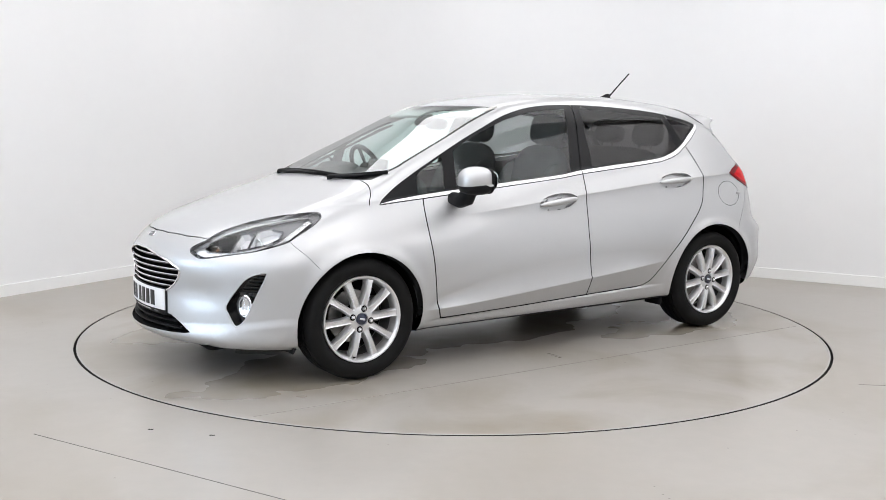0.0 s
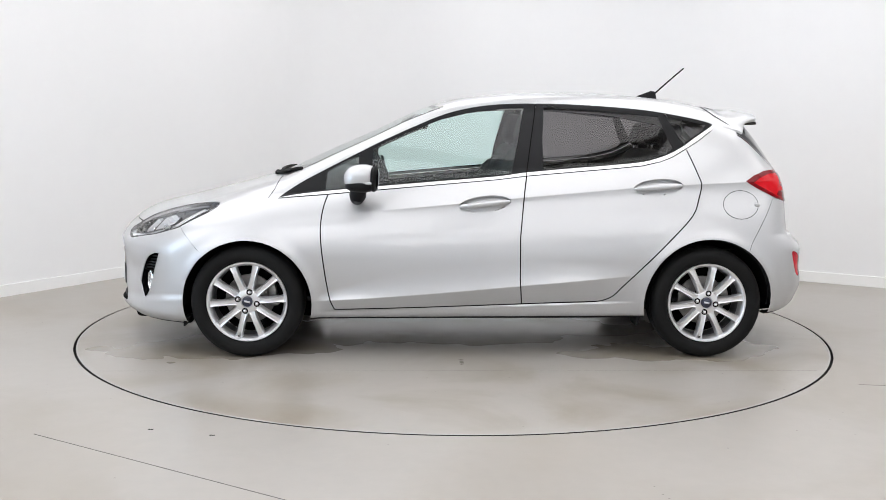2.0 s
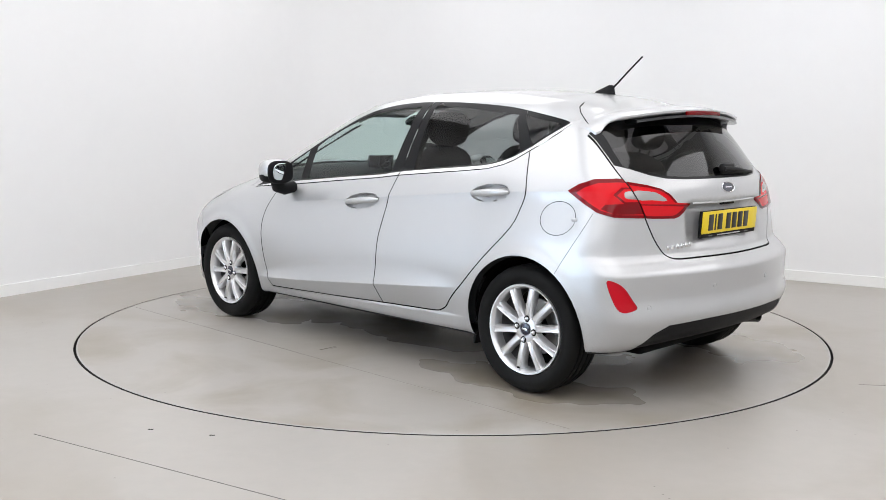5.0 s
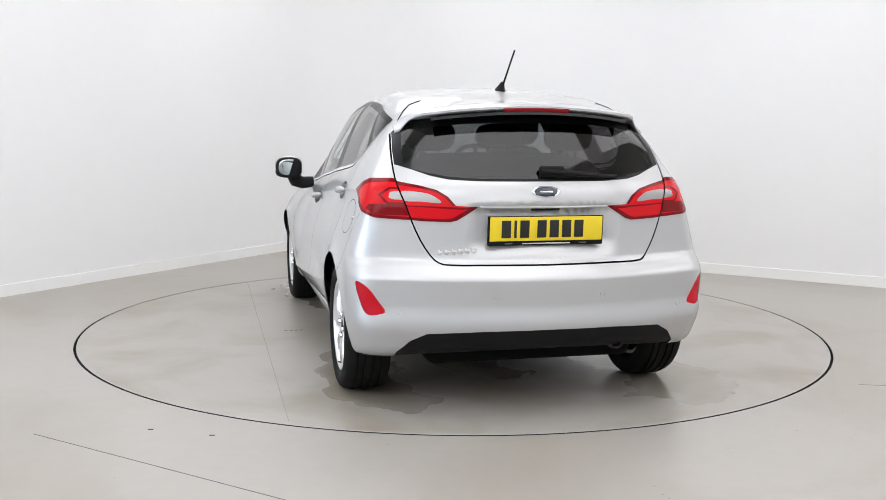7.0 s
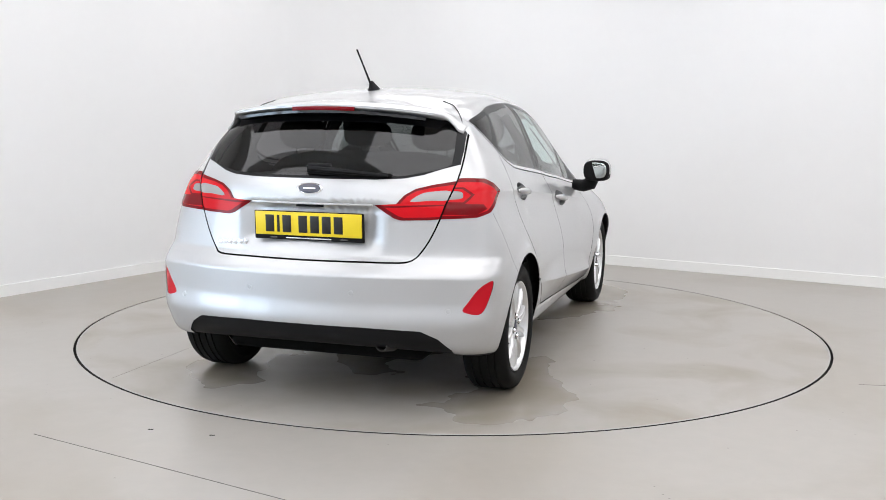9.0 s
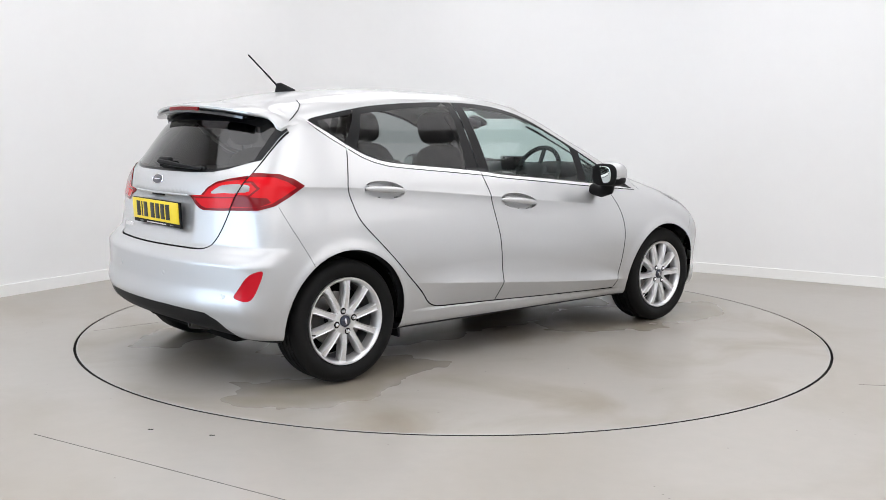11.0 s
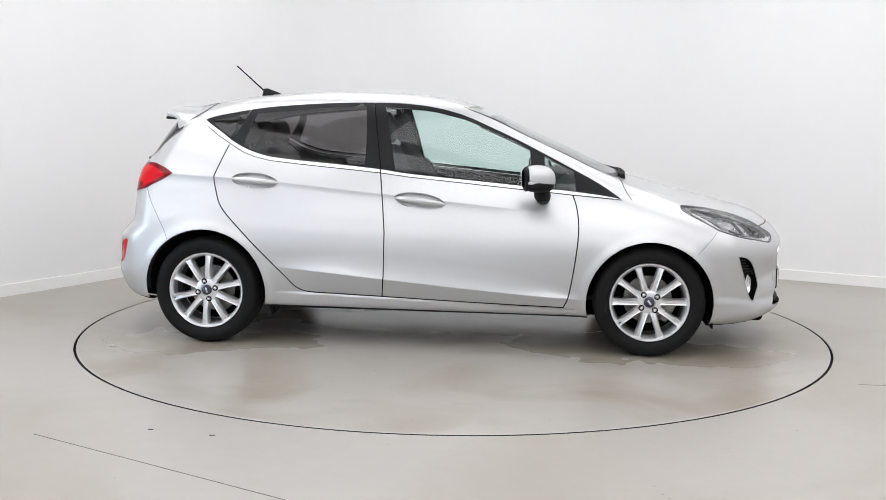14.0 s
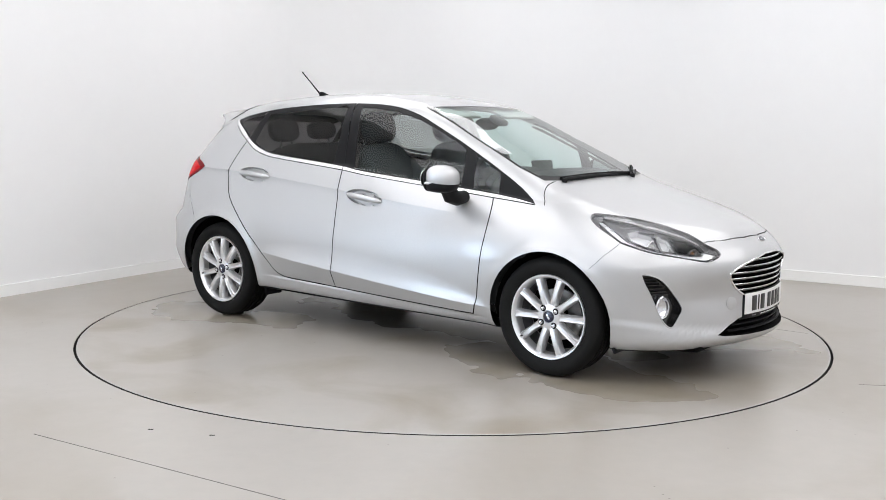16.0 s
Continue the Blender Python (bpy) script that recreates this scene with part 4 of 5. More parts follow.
    for side in (1, -1):
        for x, z, h in ((-0.985, 0.205, 0.075), (1.485, 0.185, 0.05)):
            bm = box((0.030, 0.13, h), Matrix.Translation((x, side * 0.70, z)), 0.004)
            for v in bm.verts:
                if v.co.z < z:
                    v.co.x = x + 0.012 + (v.co.x - x) * 0.3
            part("air_deflector", bm, BLACK, car, "short black flap beside the wheel")


def build_handle(door, side, x0, x1, z0, z1):
    pts, radii = [], []
    for i in range(13):
        t = i / 12
        x, z = x0 + (x1 - x0) * t, z0 + (z1 - z0) * t
        p = on_side(x, z)
        out = 0.002 + 0.019 * math.sin(math.pi * t) ** 0.5
        pts.append((x, side * (p[1] + out), z + 0.002 * math.sin(math.pi * t)))
        radii.append(0.005 + 0.0125 * math.sin(math.pi * t) ** 0.35)
    bm = tube(pts, radii, 14)
    part("door_handle", bm, PAINT, door, "silver pull handle")
    cup = "cup_front" if x0 > -0.5 else "cup_rear"
    bowl("handle_cup", (cup,), 0.030, PAINT, door, (side,), "grip recess behind the handle")


def build_mirror(side):
    """Door mirror: silver cap above, black foot below, glass towards the rear."""
    def at(x, y, z):
        return Matrix.Translation((x, side * y, z))
    bm = blob((0.086, 0.086, 0.068), at(0.535, 0.893, 0.980) @ Matrix.Rotation(radians(-12 * side), 4, "Z"), None, 2.7)
    for v in list(bm.verts):
        if v.co.z < 0.957:
            v.co.z = 0.957
        v.co.z -= 0.10 * max(0, v.co.x - 0.53)
        k = (v.co.x - 0.47)
        if k < 0:
            v.co.x = 0.47 + k * 0.15
    mirror = part("door_mirror", bm, PAINT, car, "silver capped door mirror")
    bm = blob((0.083, 0.084, 0.042), at(0.533, 0.893, 0.944) @ Matrix.Rotation(radians(-12 * side), 4, "Z"), None, 2.6)
    for v in bm.verts:
        k = (v.co.x - 0.462)
        if k < 0:
            v.co.x = 0.462 + k * 0.15
    bm = tube([(0.56, side * 0.73, 0.875), (0.56, side * 0.80, 0.868), (0.555, side * 0.845, 0.885), (0.545, side * 0.87, 0.93)], [0.034, 0.040, 0.046, 0.040], 16, bm)
    part("mirror_foot", bm, BLACK, mirror, "black plastic mirror foot")
    bm = blob((0.015, 0.083, 0.066), at(0.466, 0.897, 0.972) @ Matrix.Rotation(radians(-8 * side), 4, "Z"), None, 3)
    part("mirror_rim", bm, BLACK, mirror)
    bm = blob((0.006, 0.066, 0.050), at(0.4525, 0.898, 0.974) @ Matrix.Rotation(radians(9 * side), 4, "Z") @ Matrix.Rotation(radians(-5), 4, "Y"), None, 3)
    part("mirror_glass", bm, MIRROR, mirror, "mirror glass facing the rear")
    bm = ribbon([(0.475, side * 0.972, 0.955), (0.52, side * 0.972, 0.953), (0.575, side * 0.953, 0.948), (0.605, side * 0.925, 0.945)], 0.012, 0.012)
    part("signal_lens", bm, WHITE_LENS, mirror, "clear indicator strip")


build_panels()


# ---- front end ----
def build_front():
    for side in (1, -1):
        names = ("headlamp",) + tuple(n for n, _ in LAMP_CELLS)
        lamp = shell.skin("headlamp", names, CLEAR, car, (side,), "clear headlamp with projector and bright reflectors")
        bowl("lamp_housing", ("headlamp",), 0.016, LAMP_GREY, lamp, (side,), "smoky grey lamp housing")
        bowl("bezel", ("cell_bezel",), 0.008, BEZEL, lamp, (side,), "chrome bezel")
        bowl("light_guide", ("cell_strip",), 0.010, WHITE_LENS, lamp, (side,), "white light guide")
        bowl("projector_cell", ("cell_a",), 0.050, GLOSS_BLACK, lamp, (side,), "dark projector cell")
        bowl("reflector_cell", ("cell_b",), 0.040, SATIN_DARK, lamp, (side,), "bright reflector cell")
        bowl("reflector_cell", ("cell_c",), 0.040, SATIN_DARK, lamp, (side,), "bright reflector cell")
        line = []
        for sx, z in rounded(HEADLAMP, 3):
            q = shell_point_fq(sx, z)
            line.append(Vector((q[0], side * q[1], q[2])) - Vector((q[3], side * q[4], q[5])) * 0.002)
        part("lamp_edge", tube(line, 0.0032, 6, None, True), GLOSS_BLACK, lamp)
        for sx, z, r, kind in ((-0.90, 0.668, 0.030, 0), (-0.79, 0.690, 0.030, 1), (-0.69, 0.705, 0.036, 1)):
            q = shell_point_fq(sx, z)
            pos = Vector((q[0], side * q[1], q[2])) - Vector((q[3], side * q[4], q[5])) * 0.040
            aim = (Vector((0.92, side * 0.38, 0.0))).to_track_quat("Y", "Z").to_matrix().to_4x4()
            m = Matrix.Translation(pos) @ aim
            bm = lathe([(r, 0.018), (r * 0.92, 0.020), (r * 0.8, 0.0), (r * 0.4, -0.012), (0.001, -0.014)], 28)
            bmesh.ops.transform(bm, matrix=m, verts=bm.verts)
            part("reflector_cup", bm, REFLECTOR if kind else STEEL, lamp)
            bm = lathe([(r * 0.62, -0.006), (r * 0.55, 0.008), (r * 0.3, 0.016), (0.001, 0.019)], 24)
            bmesh.ops.transform(bm, matrix=m, verts=bm.verts)
            part("projector_lens", bm, AMBER if not kind else WHITE_LENS, lamp)
    # radiator grille
    gr = bowl("grille", ("grille",), 0.07, DARK, car, label="black radiator grille with chrome-edged bars")
    for z, w in ((0.602, 0.235), (0.573, 0.325), (0.544, 0.362), (0.515, 0.352), (0.486, 0.332), (0.457, 0.295), (0.432, 0.235)):
        pts, edge = [], []
        for i in range(17):
            y = w * (i / 8 - 1)
            p = on_front(y, z)
            pts.append((p[0] - 0.028, y, z))
            edge.append((p[0] - 0.011, y, z + 0.005))
        bar = part("grille_bar", ribbon(pts, 0.03, 0.013), GLOSS_BLACK, gr)
        part("bar_edge", ribbon(edge, 0.006, 0.005), CHROME, bar, "chrome edge")
    ring = []
    half = rounded(GRILLE[1:-1], 3, False)
    for y, z in half + [(-y, z) for y, z in half[::-1]]:
        p = on_front(y, z)
        ring.append((p[0] + 0.001, y, z))
    part("grille_surround", tube(ring, 0.005, 8, None, True), CHROME, gr, "chrome grille surround")
    lg = bowl("lower_grille", ("low_grille",), 0.06, DARK, car, label="black lower air intake")
    for z, w in ((0.262, 0.36), (0.288, 0.32), (0.312, 0.27)):
        pts = [(on_front(w * (i / 8 - 1), z)[0] - 0.02, w * (i / 8 - 1), z) for i in range(17)]
        part("grille_bar", ribbon(pts, 0.025, 0.008), BLACK, lg)
    # fog lamps in their black wells
    for side in (1, -1):
        well = bowl("fog_lamp_well", ("fog",), 0.045, GLOSS_BLACK, car, (side,), "black fog lamp recess")
        q = shell_point_fq(-0.728, 0.395)
        pos = Vector((q[0], side * q[1], q[2])) - Vector((q[3], side * q[4], q[5])) * 0.028
        m = Matrix.Translation(pos) @ Vector((0.85, side * 0.52, 0.0)).to_track_quat("Y", "Z").to_matrix().to_4x4()
        bm = lathe([(0.046, -0.02), (0.046, 0.016), (0.041, 0.02), (0.036, 0.004), (0.02, -0.008), (0.001, -0.01)], 32)
        bmesh.ops.scale(bm, vec=(0.85, 1, 1.25), verts=bm.verts)
        bmesh.ops.transform(bm, matrix=m, verts=bm.verts)
        fog = part("fog_lamp", bm, REFLECTOR, well, "round clear fog lamp")
        bm = lathe([(0.040, 0.012), (0.03, 0.02), (0.001, 0.024)], 32)
        bmesh.ops.scale(bm, vec=(0.85, 1, 1.25), verts=bm.verts)
        bmesh.ops.transform(bm, matrix=m, verts=bm.verts)
        part("fog_lens", bm, CLEAR, fog)
        for k in range(5):
            z = 0.535 - k * 0.017
            a, b = shell_point_fq(-0.69 - k * 0.018, z), shell_point_fq(-0.635 - k * 0.008, z)
            bm = ribbon([(a[0] - 0.016, side * (a[1] - 0.012), z), (b[0] - 0.016, side * (b[1] - 0.012), z)], 0.02, 0.005)
            part("fin", bm, BLACK, well)
        edge = []
        for sx, z in rounded(FOG, 2):
            q = shell_point_fq(sx, z)
            edge.append((q[0], side * q[1], q[2]))
        part("well_edge", tube(edge, 0.0035, 6, None, True), PAINT, well)
    # towing-eye cover, on one side only
    p = on_front(0.335, 0.40)
    n = normal_at(p)
    m = Matrix.Translation((p[0], -p[1], p[2])) @ Vector((n[0], -n[1], n[2])).to_track_quat("Y", "Z").to_matrix().to_4x4()
    bm = lathe([(0.033, -0.003), (0.033, 0.0012), (0.030, 0.0022), (0.001, 0.0026)], 32)
    bmesh.ops.transform(bm, matrix=m, verts=bm.verts)
    part("towing_eye_cover", bm, PAINT, car)
    # plate and badge
    build_plate("front_number_plate", (1.976, 0, 0.385), 0, PLATE_WHITE, 0, 0.50)
    p = on_front(0.0, 0.69)
    build_badge(p, 0.042, 0.017, car)


def shell_point_fq(s, z):
    """Point and normal of the body seen from the front corner at s across and z up."""
    k = s - (0.25 - 0.9) * 0.70711
    p = ray_point(0.9 - 0.70711 * k, 0.25 + 0.70711 * k, z, 0.70711, 0.70711, 0)
    n = normal_at(p)
    return (*p, *n)


def build_badge(p, rx, rz, parent):
    """Blue oval in a chrome ring."""
    n = Vector(normal_at(p))
    m = Matrix.Translation(p) @ n.to_track_quat("Y", "Z").to_matrix().to_4x4() @ Matrix.Diagonal((1, 1, rz / rx, 1))
    bm = lathe([(rx, -0.002), (rx, 0.004), (rx * 0.93, 0.006), (rx * 0.85, 0.004)], 40)
    bmesh.ops.transform(bm, matrix=m, verts=bm.verts)
    badge = part("badge", bm, CHROME, parent, "dark blue oval badge in a chrome ring")
    bm = lathe([(rx * 0.88, 0.003), (rx * 0.5, 0.0045), (0.001, 0.005)], 40)
    bmesh.ops.transform(bm, matrix=m, verts=bm.verts)
    part("badge_field", bm, BLUE, badge)
    bm = box((rx * 0.95, 0.001, rx * 0.22), m @ Matrix.Translation((0, 0.0058, 0)))
    part("badge_mark", bm, CHROME, badge)


def bent(size, at, bend, bevel):
    """A flat slab across the car, bent back towards its ends."""
    bm = box(size, Matrix.Translation(at), bevel)
    bmesh.ops.bisect_plane(bm, geom=bm.verts[:] + bm.edges[:] + bm.faces[:], plane_co=(0, 0, 0), plane_no=(0, 1, 0))
    for k in (-0.2, -0.13, -0.065, 0.065, 0.13, 0.2):
        bmesh.ops.bisect_plane(bm, geom=bm.verts[:] + bm.edges[:] + bm.faces[:], plane_co=(0, k, 0), plane_no=(0, 1, 0))
    for v in bm.verts:
        v.co.x -= bend * v.co.y ** 2
    return bm


def build_plate(name, at, turn, material, tilt=0, bend=0.0):
    """Number plate in a black holder; its characters are plain bars."""
    m = Matrix.Translation(at) @ pose(0, 0, 0, 0, tilt, turn)

    def put(kind, size, place, bevel, mat_, parent, label=""):
        bm = bent(size, place, bend, bevel)
        bmesh.ops.transform(bm, matrix=m, verts=bm.verts)
        return part(kind, bm, mat_, parent, label)
    holder = put("number_plate_holder", (0.014, 0.528, 0.128), (-0.004, 0, -0.006), 0.004, BLACK, car, "black plate holder")
    plate = put("number_plate", (0.008, 0.512, 0.104), (0.005, 0, 0.003), 0.002, material, holder,
                "yellow number plate with dark bars" if material is YELLOW else "white number plate with dark bars")
    y = -0.205
    for i in range(7):
        w = 0.012 if i == 1 else 0.042
        y += w / 2
        put("plate_bar", (0.002, w, 0.076), (0.0098, y, 0.003), 0.0006, INK, plate)
        y += w / 2 + (0.036 if i == 2 else 0.0145)
    put("holder_line", (0.002, 0.22, 0.006), (0.0035, 0, -0.0612), 0.0005, SATIN, holder)
    for k in (-0.17, 0.17):
        put("holder_clip", (0.002, 0.034, 0.006), (0.0035, k, -0.0605), 0.0005, LAMP_GREY, holder)
    return holder


build_front()


# ---- rear end ----
def build_rear():
    # spoiler: a curved lip that carries the roof on over the rear screen
    bm = bmesh.new()
    rows = []
    ys = np.linspace(-0.60, 0.60, 61)
    for y in ys:
        e = abs(y) / 0.60
        fade = 1 - step(0.86, 1.0, e)
        xa = -1.46
        pa = on_top(xa, y)
        tip = Vector((-1.768 + 0.36 * y * y, y, 1.343 - 0.13 * y * y - 0.006 * e ** 4))
        under = Vector((-1.63 + 0.30 * y * y, y, 1.318 - 0.17 * y * y))
        k = float(step(0.82, 0.97, e))
        edge = Vector(on_rear(y, 1.300 - 0.075 * float(step(0.84, 1.0, e))))
        tip, under = tip.lerp(edge + Vector((-0.014, 0, 0.006)), k), under.lerp(edge + Vector((0.03, 0, 0.0)), k)
        ring = []
        for k in range(9):
            t = k / 8
            p = Vector(pa).lerp(tip, t)
            bs = on_top(p.x, y)[2] + 0.002 if p.x > -1.66 else p.z
            w = float(step(0.05, 0.75, t))
            p.z = max(bs * (1 - w) + (p.z + 0.010 * math.sin(math.pi * t)) * w, bs if p.x > -1.60 else -1)
            ring.append(p)
        ring.append(tip + Vector((0.0, 0, -0.010)))
        ring.append(tip + Vector((0.012, 0, -0.018)))
        ring.append(under)
        rows.append([bm.verts.new(p) for p in ring])
    for a, b in zip(rows, rows[1:]):
        for j in range(len(a) - 1):
            bm.faces.new((a[j], a[j + 1], b[j + 1], b[j]))
    bm.faces.new(rows[0]), bm.faces.new(rows[-1][::-1])
    spoiler = part("spoiler", bm, PAINT, car, "silver roof spoiler above the rear screen", angle=50)
    for side in (1, -1):
        seam = [Vector(on_top(x, side * y)) + Vector((0, 0, 0.0035)) for x, y in ((-1.375, 0.44), (-1.395, 0.50), (-1.43, 0.535), (-1.48, 0.565), (-1.525, 0.585))]
        part("spoiler_seam", tube(seam, 0.0022, 6), DARK, spoiler)
    # gloss black lower lip
    pts = []
    for y in np.linspace(-0.45, 0.45, 31):
        pts.append((-1.725 + 0.36 * y * y, y, 1.313 - 0.155 * y * y))
    part("spoiler_underside", ribbon(pts, 0.09, 0.020), GLOSS_BLACK, spoiler)
    pts = [(-1.773 + 0.36 * y * y, y, 1.327 - 0.13 * y * y) for y in np.linspace(-0.152, 0.152, 15)]
    part("brake_light", ribbon(pts, 0.012, 0.018), RED_DEEP, spoiler, "long red brake light strip")
    # wiper
    a, b = on_rear(0.0, 1.06), on_rear(-0.35, 1.035)
    bm = box((0.03, 0.115, 0.040), Matrix.Translation((a[0] - 0.016, -0.035, 1.066)), 0.012, 3)
    bm = tube([(a[0] - 0.028, 0.015, 1.062), (a[0] - 0.03, -0.10, 1.056), (on_rear(0.2, 1.045)[0] - 0.022, -0.20, 1.047), (b[0] - 0.016, -0.345, 1.036)], [0.012, 0.013, 0.010, 0.006], 8, bm)
    wiper = part("rear_wiper", bm, BLACK, car, "black rear wiper")
    pts = [(on_rear(abs(y), 1.04)[0] - 0.008, y, 1.044 - 0.02 * abs(y)) for y in np.linspace(0.02, -0.36, 12)]
    part("wiper_blade", ribbon(pts, 0.012, 0.016), RUBBER, wiper)
    build_plate("rear_number_plate", (-1.929, 0, 0.814), 180, YELLOW, 3)
    p = on_rear(0.0, 0.974)
    build_badge(p, 0.062, 0.026, car)
    # name script, as plain raised bars
    for i in range(6):
        y = 0.463 - i * 0.0285
        p = on_rear(y, 0.716)
        part("script_bar", box((0.004, 0.021, 0.020), Matrix.Translation((p[0] - 0.001, y, 0.714 + i * 0.002)) @ pose(0, 0, 0, 18, 0, 0), 0.001), CHROME, car)
    # plate light rail
    pts = [(on_rear(abs(y), 0.908)[0] - 0.004, y, 0.908) for y in np.linspace(-0.29, 0.29, 13)]
    part("handle_rail", ribbon(pts, 0.012, 0.008), PAINT, car)
    part("tailgate_switch", box((0.01, 0.13, 0.010), Matrix.Translation((on_rear(0, 0.9)[0] - 0.003, 0, 0.8985)), 0.003), BLACK, car)
    # parking sensors
    for y, z in ((0.252, 0.535), (-0.235, 0.535), (0.645, 0.465), (-0.645, 0.465)):
        p = on_rear(abs(y), z)
        n = normal_at(p)
        m = Matrix.Translation((p[0], y, z)) @ Vector((n[0], n[1] * (1 if y > 0 else -1), n[2])).to_track_quat("Y", "Z").to_matrix().to_4x4()
        bm = lathe([(0.013, -0.002), (0.012, 0.0012), (0.0105, -0.0005), (0.009, 0.0012), (0.001, 0.0016)], 20)
        bmesh.ops.transform(bm, matrix=m, verts=bm.verts)
        part("parking_sensor", bm, PAINT, car)
    # exhaust, cross beam and axle
    bm = lathe([(0.030, -0.10), (0.030, 0.0), (0.0275, 0.002), (0.025, 0.0), (0.025, -0.10)], 28)
    bmesh.ops.transform(bm, matrix=Matrix.Translation((-1.93, -0.345, 0.300)) @ pose(0, 0, 0, 10, 0, 80), verts=bm.verts)
    part("exhaust_pipe", bm, EXHAUST, car, "small steel exhaust tailpipe")
    part("rear_axle", tube([(-1.345, -0.62, 0.26), (-1.30, -0.3, 0.22), (-1.30, 0.3, 0.22), (-1.345, 0.62, 0.26)], 0.035, 10), DARK, car)
    # floor pan and boot well: added boxes blocking light to darken the floor beneath
    part("floor_pan_blocker", box((1.9, 1.06, 0.10), Matrix.Translation((-0.05, 0, 0.218)), 0.03, 3), DARK, car)
    part("engine_tray", box((0.95, 1.02, 0.08), Matrix.Translation((1.35, 0, 0.20)), 0.03, 3), DARK, car)
    part("boot_well_blocker", box((0.56, 0.98, 0.16), Matrix.Translation((-1.50, 0, 0.275)), 0.04, 3), DARK, car)
    # fuel flap catch
    p = on_side(-1.605, 0.842)
    part("flap_catch", blob((0.016, 0.008, 0.010), Matrix.Translation((p[0], p[1] + 0.001, p[2]))), PAINT, car)


build_rear()


def build_roof_and_wipers():
    base = bmesh.new()
    rings = []
    for up, lx, ly, back in ((-0.012, 0.070, 0.022, 0.0), (0.006, 0.062, 0.019, -0.004), (0.020, 0.044, 0.013, -0.018), (0.036, 0.024, 0.009, -0.034), (0.044, 0.012, 0.006, -0.040)):
        rings.append([base.verts.new((-1.172 + back + lx * math.cos(a), -0.012 + ly * math.sin(a), 1.428 + up + 0.12 * lx * math.cos(a))) for a in np.linspace(0, 2 * math.pi, 20, endpoint=False)])
    for p, q in zip(rings, rings[1:]):
        for j in range(20):
            base.faces.new((p[j], p[(j + 1) % 20], q[(j + 1) % 20], q[j]))
    base.faces.new(rings[0][::-1]), base.faces.new(rings[-1])
    ant = part("aerial", base, BLACK, car, "black roof aerial")
    part("aerial_rod", tube([(-1.218, -0.012, 1.452), (-1.31, -0.012, 1.535), (-1.398, -0.012, 1.612)], [0.0055, 0.0045, 0.0045], 8), BLACK, ant)
    for pivot, tip in (((1.0, -0.45), (1.022, 0.30)), ((1.035, 0.27), (0.885, 0.585))):
        pts, arm = [], []
        for t in np.linspace(0, 1, 12):
            x, y = pivot[0] + (tip[0] - pivot[0]) * t + 0.06 * t * (1 - t), pivot[1] + (tip[1] - pivot[1]) * t
            p = on_top(x - 0.012, abs(y))
            pts.append((x - 0.012, y, p[2] + 0.009))
            p = on_top(x, abs(y))
            arm.append((x + 0.01, y, p[2] + 0.011 - 0.002 * t))
        w = part("wiper", tube(arm[:9], [0.011, 0.010, 0.009, 0.008, 0.008, 0.007, 0.007, 0.006, 0.005], 8), BLACK, car, "black windscreen wiper")
        part("wiper_blade", ribbon(pts, 0.014, 0.018), RUBBER, w)
        bm = lathe([(0.015, 0), (0.015, 0.016), (0.011, 0.022), (0.001, 0.024)], 20, "z")
        bmesh.ops.transform(bm, matrix=Matrix.Translation((arm[0][0], arm[0][1], arm[0][2] - 0.018)), verts=bm.verts)
        part("wiper_pivot", bm, BLACK, w)


build_roof_and_wipers()


